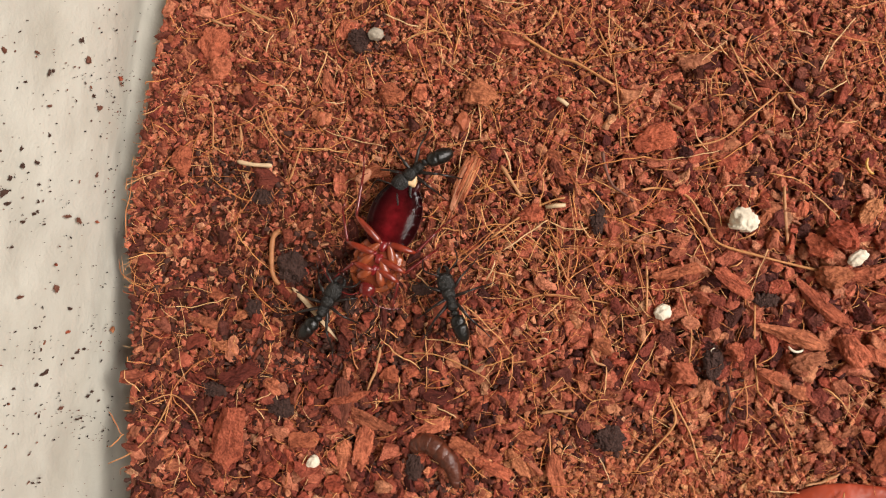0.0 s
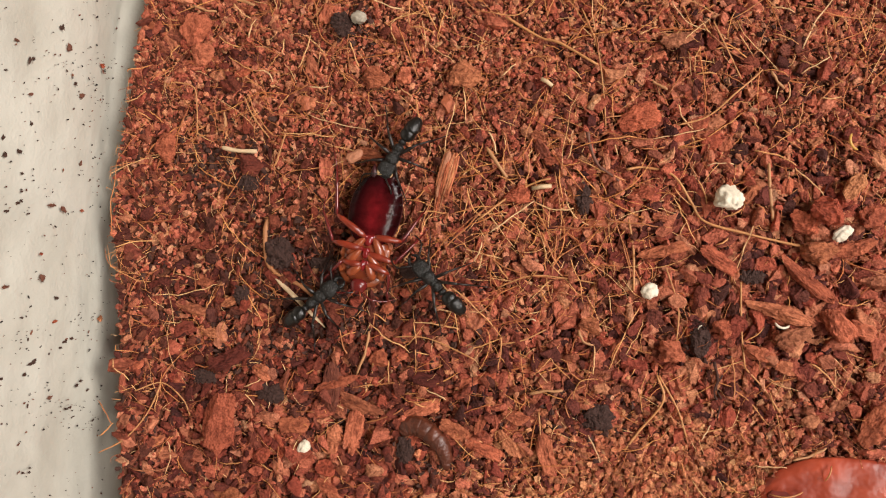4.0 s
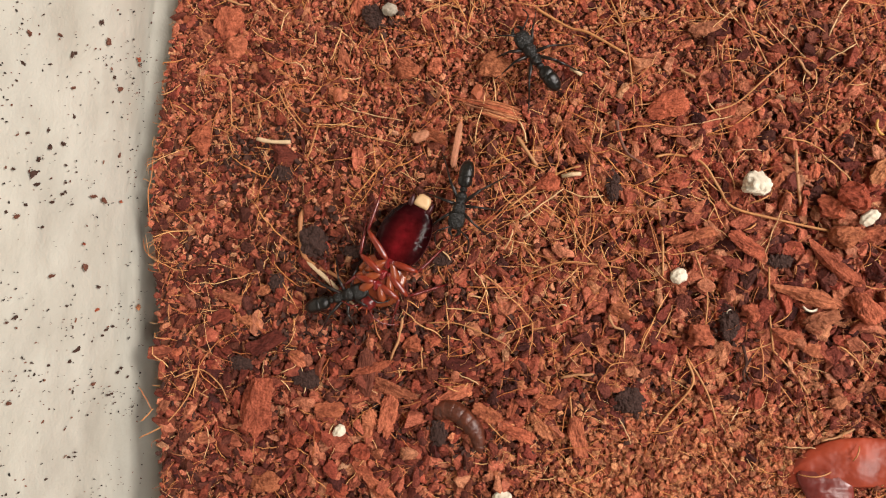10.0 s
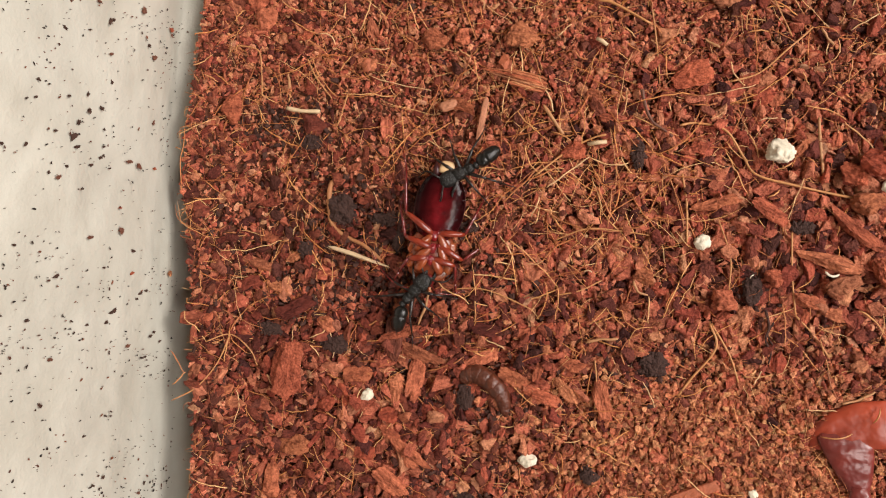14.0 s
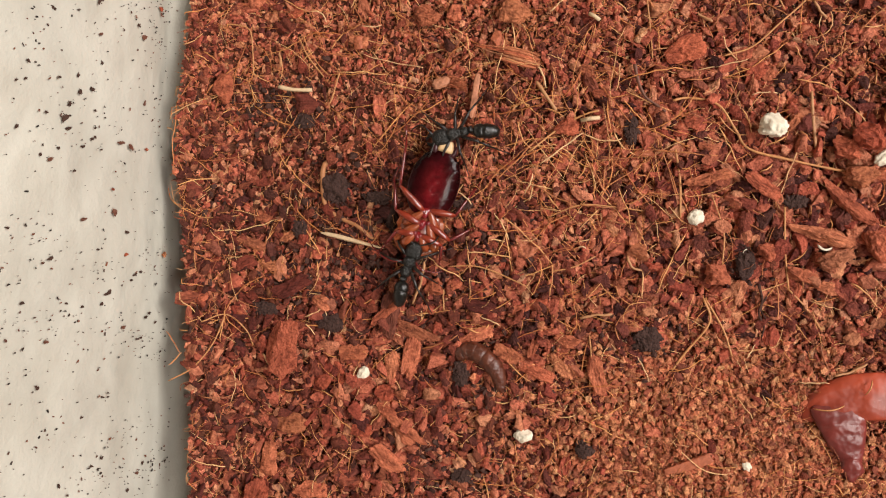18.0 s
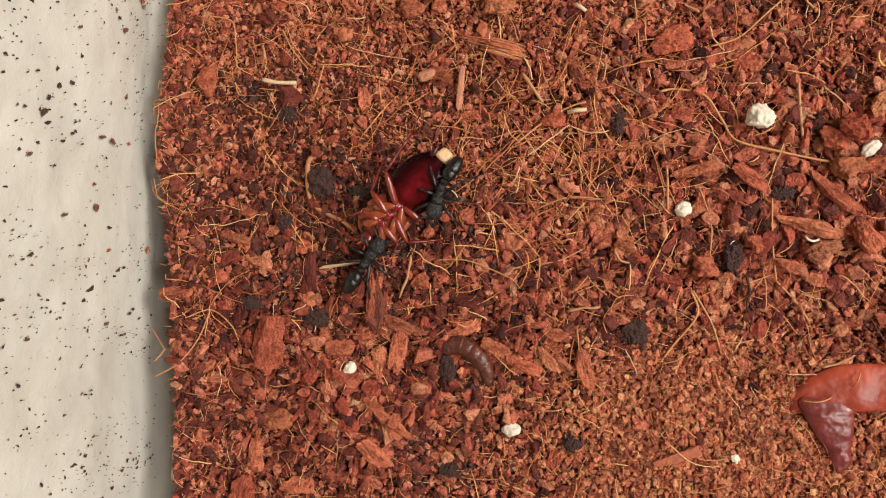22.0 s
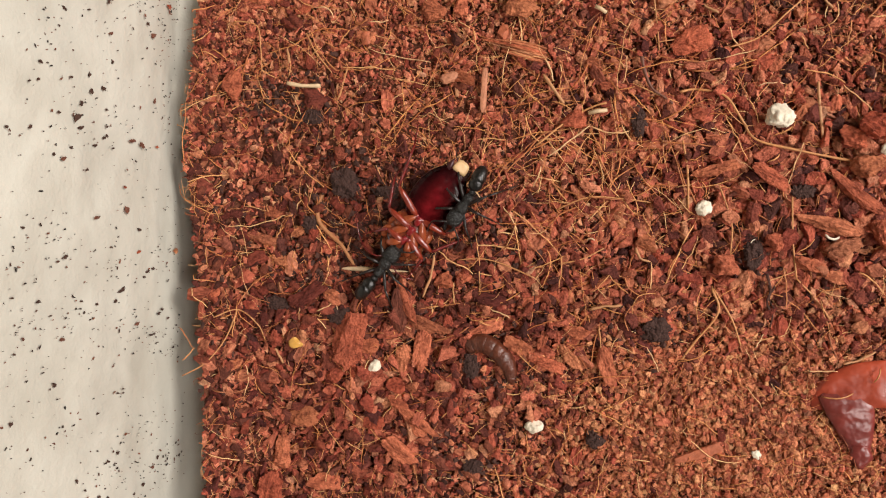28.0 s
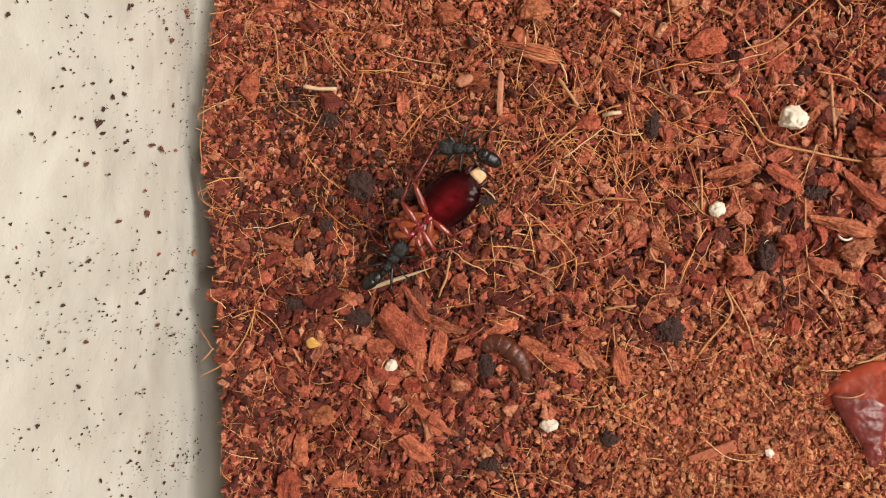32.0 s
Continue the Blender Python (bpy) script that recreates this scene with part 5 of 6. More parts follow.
def build_larva():
    larva = tagged(empty("larva"), "curled shiny brown segmented larva half sunk in husk", "larva")
    z = on_bed(-15, -44) + 1.0
    mid = glide([(-20.0, -42.6, z - 0.6), (-18.9, -41.5, z - 0.1), (-16.9, -41.3, z + 0.3), (-14.2, -43.0, z + 0.3), (-12.6, -45.3, z), (-12.0, -48.3, z - 0.7)], 18)
    origin = mid[0].copy()
    larva.location = origin * MM
    n, segments = len(mid), 10
    cut = [round(k * (n - 1) / segments) for k in range(segments + 1)]
    def girth(i):
        return float(np.interp(i / (n - 1), [0, 0.12, 0.4, 0.7, 0.9, 1.0], [1.15, 1.55, 1.75, 1.6, 1.25, 0.8]))
    for a, b in zip(cut, cut[1:]):
        # each ring swells in its middle and tucks into its neighbours
        run = [i for i in range(a - 1, b + 2) if 0 <= i < n]
        radii = []
        for i in run:
            v = min(1.0, max(0.0, (i - a) / (b - a)))
            radii.append(girth(i) * (0.97 + 0.045 * math.sin(math.pi * v) ** 0.7) * (0.92 if i in (a - 1, b + 1) else 1.0))
        bm = bmesh.new()
        tube(bm, [mid[i] - origin for i in run], radii, 20)
        for q in bm.verts:
            q.co += 0.07 * noise.noise_vector(q.co * 1.4)
        part("segment", bm, LARVA, larva)
    bm = bmesh.new()
    egg(bm, (0.9, -1.9, -0.3), (2.4, 2.2, 1.8), 0, 2.2, 0.4, 5)
    part("head", bm, CLOD, larva, "dark head")


def build_fruit():
    """A folded scrap of glossy red skin: a long lobe with a tongue that bends off southwards."""
    fruit = tagged(empty("fruit_scrap"), "glossy red folded scrap of fruit skin lying on the husk", "fruit scrap")
    fruit.location = (47 * MM, -46 * MM, on_bed(48, -46) * MM)
    bm = bmesh.new()
    spine = glide([(-8.6, -1.4, 0.3), (-6, 0.2, 0.9), (-2, 1.7, 1.3), (3, 2.3, 1.5), (9, 2.6, 1.5), (16, 2.2, 1.2), (21, 1.2, 0.5)], 8)
    n = len(spine)
    rings = []
    for i, p in enumerate(spine):
        u = i / (n - 1)
        w = 3.9 * math.sin(math.pi * min(1, 0.04 + u * 0.96)) ** 0.55 + 0.1
        rings.append([bm.verts.new((p.x + 0.25 * noise.noise(Vector((i * 0.3, j * 0.7, 1))), p.y + w * math.cos(a), p.z + (0.85 if math.sin(a) > 0 else 0.7) * min(1, w / 3) * math.sin(a)
                      + 0.3 * noise.noise(Vector((p.x * 0.3, j * 0.5, 5))))) for j, a in enumerate([2 * math.pi * j / 22 for j in range(22)])])
    for r0, r1 in zip(rings, rings[1:]):
        for j in range(22):
            bm.faces.new((r0[j], r0[(j + 1) % 22], r1[(j + 1) % 22], r1[j]))
    bm.faces.new(rings[0])
    bm.faces.new(rings[-1])
    part("lobe", bm, FRUIT, fruit)
    for name, line, width, thick in (("tongue", [(-3.0, 2.0, 0.3), (-3.2, -0.8, 1.35), (-2.4, -3.4, 1.35), (-1.4, -6.4, 1.0), (-0.6, -9.0, 0.6)], (2.6, 4.4, 3.9, 2.9, 1.9), 0.75),
                                     ("tip", [(-0.6, -8.3, 0.9), (-0.2, -10.3, 0.8), (-0.3, -12.2, 0.3)], (1.5, 1.9, 0.8), 0.8)):
        bm = bmesh.new()
        spine = glide(line, 8)
        n = len(spine)
        rings = []
        for i, p in enumerate(spine):
            u = i / (n - 1)
            w = np.interp(u, np.linspace(0, 1, len(width)), width)
            rings.append([bm.verts.new((p.x + w * math.cos(a), p.y + 0.3 * noise.noise(Vector((i * 0.4, j, 2))), p.z + thick * math.sin(a) + 0.3 * noise.noise(Vector((i * 0.25, j * 0.8, 7)))))
                          for j, a in enumerate([2 * math.pi * j / 18 for j in range(18)])])
        for r0, r1 in zip(rings, rings[1:]):
            for j in range(18):
                bm.faces.new((r0[j], r0[(j + 1) % 18], r1[(j + 1) % 18], r1[j]))
        bm.faces.new(rings[0])
        bm.faces.new(rings[-1])
        part(name, bm, FRUIT_DARK, fruit, "darker purple-red tongue")


def build_fruit_threads():
    for x, y, length, heading, bow in ((39.6, -46.3, 5.0, 10, -0.4), (47.6, -43.4, 2.6, 70, 0.0)):
        ends = Vector((math.cos(radians(heading)), math.sin(radians(heading)), 0))
        pts = [ends * length * u + Vector((-ends.y, ends.x, 0)) * bow * 4 * u * (1 - u) + Vector((0, 0, 0.9 * math.sin(math.pi * u))) for u in [i / 9 for i in range(10)]]
        bm = bmesh.new()
        tube(bm, pts, [0.06] + [0.12] * 8 + [0.06], 6)
        ob = part("coir_strand", bm, STRAND)
        ob.location = (x * MM, y * MM, on_bed(48, -46, 2.55) * MM)
        tagged(ob, "thin golden coir strand stuck on the fruit scrap", "fibre", "loose strands")


def build_specks():
    """Dark crumbs stuck to the white side, in loose clusters."""
    rng = np.random.default_rng(77)
    shapes, faces = chip_shapes(1, 10, 5, 0.25)
    n = 1500
    centres = np.stack([rng.uniform(-85, 40, 60), rng.uniform(2, 48, 60)], 1)
    y, z = [], []
    for k in range(n):
        if rng.random() < 0.6:
            c = centres[rng.integers(0, len(centres))]
            y.append(c[0] + rng.normal(0, 2.0)), z.append(c[1] + rng.normal(0, 3.4))
        else:
            y.append(rng.uniform(-95, 45)), z.append(-3 + 62 * rng.random() ** 1.15)
    size = 0.05 + 0.18 * rng.random(n) ** 3.0
    rot = turned(np.zeros(n), rng.normal(0, 0.7, n), np.zeros(n))
    verts = np.zeros((n, len(shapes[0]), 3))
    for k in range(n):
        s = np.array([0.14, size[k] * rng.uniform(0.6, 1.0), size[k] * rng.uniform(1.1, 2.2)])
        verts[k] = (rot[k] @ (shapes[k % 10] * s).T).T + np.array([wall_x(z[k], y[k]) + 0.1, y[k], z[k]])
    tris = (faces[None] + (np.arange(n) * len(shapes[0]))[:, None, None]).reshape(-1, 3)
    ob = new("wall_specks", mesh_from_arrays("wall_specks", verts.reshape(-1, 3), tris, SPECK))
    tagged(ob, "scattered dark specks of dirt stuck to the white side", "dirt specks", kind="stuff")


# along the side, height, width, tallness
BLACK_CRUMBS = [
    (20.0, 19.6, 1.4, 1.4), (13.2, 26.1, 1.6, 1.0), (-1.5, 29.7, 1.3, 1.4), (-0.7, 26.8, 0.9, 1.6), (-3.6, 32.0, 1.4, 1.2), (-5.9, 33.0, 1.6, 2.5), (-7.3, 32.0, 0.8, 1.6),
    (3.8, 24.6, 1.2, 0.8), (0.9, 30.3, 1.2, 1.2), (-8.4, 26.4, 0.9, 1.0), (-30.4, 12.5, 0.8, 1.6), (-33.0, 20.5, 1.0, 3.3), (-34.7, 22.2, 0.9, 1.4), (-38.2, 8.4, 0.9, 2.4),
    (-41.8, 11.0, 0.6, 1.4), (-23.0, 15.7, 1.1, 1.4), (-5.6, 37.0, 0.7, 1.2), (1.1, 41.0, 0.8, 1.2), (-8.3, 42.6, 0.7, 1.2), (-13.6, 30.4, 0.6, 1.0), (-33.2, 40.4, 0.8, 1.6),
    (-50.2, 21.1, 0.5, 1.0), (-50.4, 19.6, 0.6, 1.2), (-68.1, 12.5, 1.2, 1.4)]
MORE_CRUMBS = [
    (6.6, 51.4, 1.0, 1.3), (2.1, 53.3, 0.8, 1.1), (-7.8, 53.4, 1.3, 2.5), (-6.0, 49.3, 0.8, 1.5), (9.7, 36.3, 0.8, 1.8), (-1.9, 43.0, 0.5, 1.1), (-1.4, 41.3, 0.6, 1.1), (-0.1, 34.5, 0.6, 1.1), (-8.8, 47.0, 0.8, 0.9), (-10.6, 34.1, 1.0, 1.1), (-11.8, 37.9, 0.8, 0.7), (-9.8, 28.7, 0.7, 1.1), (-6.6, 25.8, 0.6, 0.7), (-9.8, 23.8, 0.5, 0.9), (13.6, 25.3, 1.3, 0.7), (12.1, 14.4, 0.8, 0.9), (-3.9, 25.8, 0.6, 0.9), (-8.0, 25.7, 1.0, 0.9), (-34.0, 31.1, 0.6, 0.7), (-26.9, 35.0, 0.8, 1.8), (-28.3, 51.0, 0.6, 0.9), (-31.2, 52.9, 0.9, 2.5), (-32.3, 45.5, 0.5, 0.9), (-50.1, 45.4, 1.1, 1.1)]
LOW_CRUMBS = [
    (-46.0, 36.8, 1.1, 0.9), (-52.5, 26.4, 0.6, 0.9), (-62.1, 31.3, 1.0, 1.1), (-64.1, 29.2, 0.6, 0.9), (-67.2, 23.3, 1.0, 1.1), (-66.2, 25.7, 0.8, 0.9), (-69.0, 15.3, 0.7, 1.1), (-64.5, 7.6, 1.1, 1.3), (-60.4, 20.6, 0.8, 1.1), (-61.1, 23.4, 0.6, 0.9), (-37.6, 7.1, 0.7, 1.8), (-30.0, 10.7, 0.8, 1.1), (-31.3, 13.6, 0.6, 1.5), (-41.7, 9.8, 0.7, 1.1), (-25.8, 23.7, 0.6, 0.9), (10.7, 30.8, 0.5, 0.9), (-39.4, 4.9, 0.8, 0.9), (-49.8, 19.5, 0.6, 1.1), (-22.5, 43.8, 0.5, 0.9), (-21.2, 50.6, 0.8, 0.7), (-32.0, 16.5, 0.5, 0.9), (-34.8, 27.3, 0.8, 0.9)]
BROWN_CRUMBS = [
    (17.3, 17.4, 1.9, 2.2), (14.2, 35.8, 1.4, 2.0), (15.5, 29.2, 0.8, 1.8), (10.6, 12.1, 1.4, 2.0), (8.3, 25.1, 0.7, 1.4), (-0.7, 11.1, 1.4, 1.4), (-8.2, 18.3, 0.9, 2.8),
    (-8.6, 15.3, 1.2, 2.9), (-19.7, 19.7, 1.6, 2.0), (-21.0, 27.7, 1.1, 2.4), (-39.3, 15.8, 0.9, 2.0), (-12.3, 35.9, 1.1, 2.2), (-39.4, 35.3, 0.9, 1.6), (-65.9, 9.5, 0.9, 1.6)]
ORANGE_CRUMBS = [
    (16.9, 5.7, 1.0, 2.9), (-8.4, 9.5, 0.9, 2.0), (-16.0, 20.2, 0.7, 1.4), (-27.1, 2.0, 1.5, 2.7), (-26.8, 15.6, 0.9, 2.0)]


def build_wall_crumbs():
    seed = 900
    for rows, material, label in ((BLACK_CRUMBS + MORE_CRUMBS + LOW_CRUMBS, SPECK, "tiny black crumb stuck to the white side"), (BROWN_CRUMBS, BROWN_ROOT, "tiny dark brown husk crumb stuck to the white side"),
                                  (ORANGE_CRUMBS, LOG, "small orange husk crumb stuck to the white side")):
        for y, z, w, h in rows:
            seed += 1
            ob = rough_piece("wall_crumb", 0, 0, 0.6, w * 0.74, h * 0.74, 0, material, label, "crumb", seed, "crumbs on the wall", 0.5, 2.0, level=3, cuts=2)
            ob.matrix_world = pose((wall_x(z, y) + 0.15) * MM, y * MM, z * MM, 20 * math.sin(seed), 0, 0)


build_chips()
build_placed_chips()
build_grains()
build_straws()
build_strands()
build_small_bits()
build_larva()
build_fruit()
build_fruit_threads()
build_specks()
build_wall_crumbs()

ANT_A, _, _ = build_ant("black ant tugging at the cockroach's hind end")
ANT_B = copy_thing(ANT_A, pose(0, 0, 0))
ANT_C = copy_thing(ANT_A, pose(0, 0, 0))
tagged(ANT_B, "black ant biting at the cockroach's head")
tagged(ANT_C, "black ant walking away across the husk")
COCKROACH, ROACH_LEGS = build_cockroach()

def build_flake(name, material, label, seed):
    """A torn block of wood: splinters side by side, blunt at one end, a few drawn out into long thin fibres at the other."""
    rng = np.random.default_rng(seed)
    flake = tagged(empty(name), label, "wood flake")
    for k in range(11):
        bm = bmesh.new()
        y = -1.3 + 0.26 * k
        fibre = k in (3, 5, 6, 8)
        a, b = (-5.4 + float(rng.uniform(-1.2, 0.6))) if fibre else (-1.2 + float(rng.uniform(-1.1, 0.7))), 4.6 - 0.35 * abs(y) + float(rng.uniform(-0.7, 0.4))
        h = 0.55 - 0.12 * y * y + float(rng.uniform(-0.12, 0.12))
        thick = [float(rng.uniform(0.17, 0.30)) for _ in range(13)]
        if fibre:
            thick[:5] = [0.05, 0.07, 0.09, 0.12, 0.15]
        tube(bm, glide([(a, y * (0.55 if fibre else 0.8) - 0.1, 0.1), (a * 0.4, y * 0.85, h), (b * 0.5, y * 0.98, h + 0.1), (b, y * 0.85, 0.25)], 4), thick, 5)
        bmesh.ops.scale(bm, vec=(1.15, 1.0, 1.15), verts=bm.verts)
        part("splinter", bm, material, flake, smooth=False)
    return flake


STICK = rough_piece("stick", 0, 0, 12.6, 0.95, 0.8, 0, PALE, "pale dry stick dragged about on the husk", "stick", 720, rough=0.05, power=2.2)
SLAB = rough_piece("bark_slab", 0, 0, 11.2, 7.0, 2.6, 0, SLAB_BARK, "thick cracked orange bark slab lying on the husk", "bark slab", 741, rough=0.10, power=4.5, level=5, cuts=5)
LOOSE_FLAKE = build_flake("wood_flake", TORN, "splintered tan wood flake on the husk", 733)


DARK_CHIP = rough_piece("bark_chip", 0, 0, 8.4, 4.0, 2.0, 0, DARK_BARK, "fibrous damp maroon bark chip pushed about by an ant", "husk chip", 752, rough=0.16, power=3.2, level=4, cuts=6)
STRIP = rough_piece("bark_strip", 0, 0, 9.2, 2.2, 1.5, 0, LOG, "long reddish bark strip shoved aside in the scuffle", "husk chip", 757, rough=0.12, power=3.4, level=4, cuts=5)
PLANK = rough_piece("wood_splinter", 0, 0, 9.0, 1.1, 0.7, 0, PALE_BARK, "thin tan wood splinter lying on the husk", "splinter", 761, rough=0.06, power=5.0, level=4, cuts=2)


def build_flap():
    """A curled orange chip with a pale broken end."""
    flap = tagged(empty("husk_flap"), "curled orange husk flap with a pale broken end", "husk chip")
    def curl(a, b):
        x, y = -0.9 + 3.9 * a, (b - 0.5) * (2.4 - 0.9 * a)
        return (x, y + 0.2 * math.sin(5 * a), 0.9 * math.cos(1.1 * y) - 0.25 * a + 0.12 * noise.noise(Vector((x * 1.2, y * 2, 4))))
    bm = sheet(14, 10, curl)
    bmesh.ops.solidify(bm, geom=bm.faces[:], thickness=0.35)
    part("flap", bm, TORN, flap, smooth=False)
    bm = bmesh.new()
    egg(bm, (-1.5, -0.6, 0.7), (3.0, 1.7, 1.2), 0.1, 3.0, 0.25, 8, Matrix.Rotation(radians(38), 3, "Z"))
    part("broken_end", bm, PALE_BARK, flap, "pale pinkish broken end", smooth=False)
    return flap


FLAP = build_flap()


def build_root():
    line = [(-45.1, -7.2), (-46.3, -8.7), (-46.2, -13.4), (-45.0, -16.2), (-42.0, -17.9), (-39.3, -19.0), (-35.8, -21.6)]
    pts = glide([(x + 45, y + 14, 1.1 + 0.25 * (k % 2)) for k, (x, y) in enumerate(line)], 6)
    bm = bmesh.new()
    tube(bm, pts, [(0.50 if 0 < i < len(pts) - 1 else 0.3) * (1 + 0.10 * math.sin(1.9 * i)) * (1 - 0.4 * i / len(pts)) for i in range(len(pts))], 8)
    return tagged(part("root", bm, ROOT), "hooked tan root lying on the husk beside a clod", "root")


OLD_ROOT = build_root()


# ---------------------------------------------------------------- the heaped husk
NAME_COARSE = "loose reddish-brown coconut husk chips heaped over the bed"
strew("coarse_husk", 1900, 3, (2.2, 4.6), 11, lambda x, y: 0.06 + 0.94 * coarse(x, y) ** 1.2, NAME_COARSE, size_by_map=0.5, slim=(0.28, 0.62), rough=0.07, lift=0.45, depth=(0.5, 0.95))
strew("husk_chips", 9500, 2, (1.4, 3.5), 12, lambda x, y: np.where(coarse(x, y) < 0.05, 0.08, 0.35 + 0.65 * coarse(x, y)), "small broken coconut husk chips of mixed brown and orange", size_by_map=0.45, lift=0.45, slim=(0.28, 0.68), depth=(0.5, 0.9), rough=0.07)
strew("husk_granules", 30000, 1, (0.7, 1.8), 13, lambda x, y: (1.0 - 0.5 * coarse(x, y)) * (1 - 0.6 * darkened(x, y)), "fine granules of crumbled coconut husk", slim=(0.35, 0.8), lift=0.7, tilt=0.6, material=GRANULE)
strew("husk_crumbs", 36000, 1, (0.25, 0.62), 14, lambda x, y: (1.0 - 0.3 * coarse(x, y)) * (1 - 0.7 * darkened(x, y)), "finest crumbs of coconut husk", lift=1.1, tilt=0.6, material=GRANULE)
strew("husk_dust", 24000, 1, (0.3, 1.7), 18, lambda x, y: np.exp(-(((x - 28) / 25) ** 2 + ((y + 54) / 15) ** 2)), "pale golden fine crumbs of sifted coconut husk", lift=1.35, tilt=0.45, slim=(0.35, 0.9), area=(-24, 74, -86, -28), material=DUST)
strew("husk_grit", 16000, 1, (0.4, 1.25), 20, lambda x, y: np.clip((y + 4) / 22, 0, 1) * (1 - 0.4 * coarse(x, y)), "golden gritty crumbs of coconut husk", lift=1.1, tilt=0.6, slim=(0.4, 0.9), area=(-75, 74, -4, 46), material=GRIT)
strew("outer_husk", 5000, 1, (2.0, 4.5), 15, lambda x, y: ((x > VIEW[1] - 2) | (y < VIEW[2] + 2) | (y > VIEW[3] - 2)) * 1.0, "coconut husk chips towards the tub's far sides", area=(-74, 128, -128, 98))
strew("dark_crumbs", 4200, 1, (0.4, 1.7), 16, lambda x, y: sum(np.exp(-(((x - cx) / sx) ** 2 + ((y - cy) / sy) ** 2)) for cx, cy, sx, sy in ((-46, -30, 9, 5), (-38, -17, 10, 6), (-26, -24, 12, 6), (-15, -48, 6, 4), (11, -37, 6, 4), (28, -24, 4, 5), (-57, 2, 7, 4), (-20, -63, 8, 4), (-34, 27, 4, 3))) / 2 + 0.12 * darkened(x, y),
      "scattered dark brown soil crumbs among the husk", lift=1.2, tilt=0.6, material=DIRT)
strew("maroon_chips", 2800, 2, (1.2, 3.4), 19, lambda x, y: 0.9 * np.exp(-(((x + 40) / 30) ** 2 + ((y + 48) / 22) ** 2)) + 0.9 * darkened(x, y) + 0.05, "maroon husk chips among the paler ones", slim=(0.28, 0.68), depth=(0.5, 0.9), rough=0.07, lift=0.75, material=MAROON_PIECES)
fibres("coir_fibres", 2200, 21, (2.5, 13.0), (0.045, 0.12), lambda x, y: 0.25 + 0.75 * np.exp(-(((x - 2) / 22) ** 2 + ((y + 8) / 18) ** 2)), "thin golden coir fibres tangled over the husk", curl=0.45)
fibres("coir_hairs", 5000, 22, (1.2, 5.0), (0.03, 0.065), lambda x, y: 1.0 - 0.6 * coarse(x, y), "short fine coir hairs among the crumbs", lift=(0.5, 1.9), curl=0.45)


def build_bed_pieces():
    """The larger single chips of the bed, each its own piece."""
    rng = np.random.default_rng(91)
    shapes, faces = chip_shapes(3, 10, 17, 0.08)
    meshes = [mesh_from_arrays("husk_piece", s * np.array([1.0, 0.55, 0.42]) * 2.0, faces, BARK, False) for s in shapes]
    p = spots(290, rng, lambda x, y: 0.05 + 0.95 * coarse(x, y), (-74, 62, -82, 38))
    for k, (x, y) in enumerate(p):
        ob = new("husk_piece", meshes[k % 10])
        s = float(rng.uniform(0.7, 1.35))
        ob.matrix_world = pose(x * MM, y * MM, on_bed(x, y, 0.55 * s) * MM, float(rng.normal(0, 14)), float(rng.normal(0, 12)), float(rng.uniform(0, 360))) @ Matrix.Diagonal((s, s * float(rng.uniform(0.75, 1.25)), s, 1))
        ob.parent = GROUND


build_bed_pieces()


# ---------------------------------------------------------------- what moves
# seconds, waist in millimetres, heading, bend of the gaster
ROWS_A = [(0, -21.5, 5.6, -136, -18), (1, -23.6, 5.1, -117, -26), (2, -20.0, 4.0, -129, -1), (4.5, -23.1, 7.9, -116, -9), (5, -22.5, 14.3, -116, -20), (6, -23.8, 11.5, -117, -16), (7, -24.0, 8.9, -109, -12), (8, -21.6, 8.3, -79, -9), (9, -16.1, -3.4, -82, 2), (10, -16.9, -3.7, -100, 3), (11, -15.8, -7.3, -145, 10), (12, -16.7, -7.2, -140, 5), (13, -16.8, -6.7, -138, 10), (14, -19.7, -5.0, -151, 10), (17, -19.5, -4.3, -166, -2), (18, -19.6, -2.7, -164, -16), (19, -21.1, -4.2, -149, -20), (20, -21.1, -7.2, -144, -19), (21, -22.0, -12.6, -118, -15), (22, -21.1, -13.1, -105, -17), (23, -21.4, -13.9, -99, -20), (24, -23.6, -13.4, -93, -31), (25, -22.0, -14.4, -122, -23), (28, -20.0, -14.9, -123, 11), (29, -22.6, -14.6, -158, 0), (30, -22.6, -10.9, -168, 0), (31, -22.8, -9.1, -183, -4), (32, -22.5, -6.7, -183, -26)]
ROWS_B = [(0, -37.2, -21.4, 64, -15), (1, -39.5, -15.0, 4, 5), (2, -38.5, -14.4, -34, -47), (2.5, -38.9, -14.6, -25, -23), (4.5, -35.3, -23.5, 56, 1), (5, -33.5, -23.2, 63, 1), (6, -33.2, -26.7, 76, 0), (7, -36.0, -29.2, 80, 4), (8, -38.0, -27.8, 55, 13), (9, -38.1, -25.5, 21, -14), (10, -38.6, -23.3, 20, 2), (11, -38.3, -25.3, 20, 2), (12, -35.7, -25.4, 30, 15), (13, -31.6, -27.4, 33, 16), (14, -30.7, -29.3, 50, 28), (17, -29.2, -30.7, 48, 22), (18, -29.8, -28.6, 71, 10), (19, -34.5, -27.5, 39, 5), (20, -36.8, -27.4, 33, -17), (21, -37.0, -26.7, 23, 6), (22, -34.9, -28.4, 56, 1), (23, -35.6, -29.1, 55, -6), (24, -35.5, -30.7, 72, -11), (25, -35.5, -30.9, 58, -2), (28, -36.7, -30.0, 55, -5), (29, -36.9, -31.2, 61, -14), (30, -35.3, -30.1, 63, -16), (31, -39.6, -28.9, 50, 15), (32, -38.2, -28.9, 55, -17)]
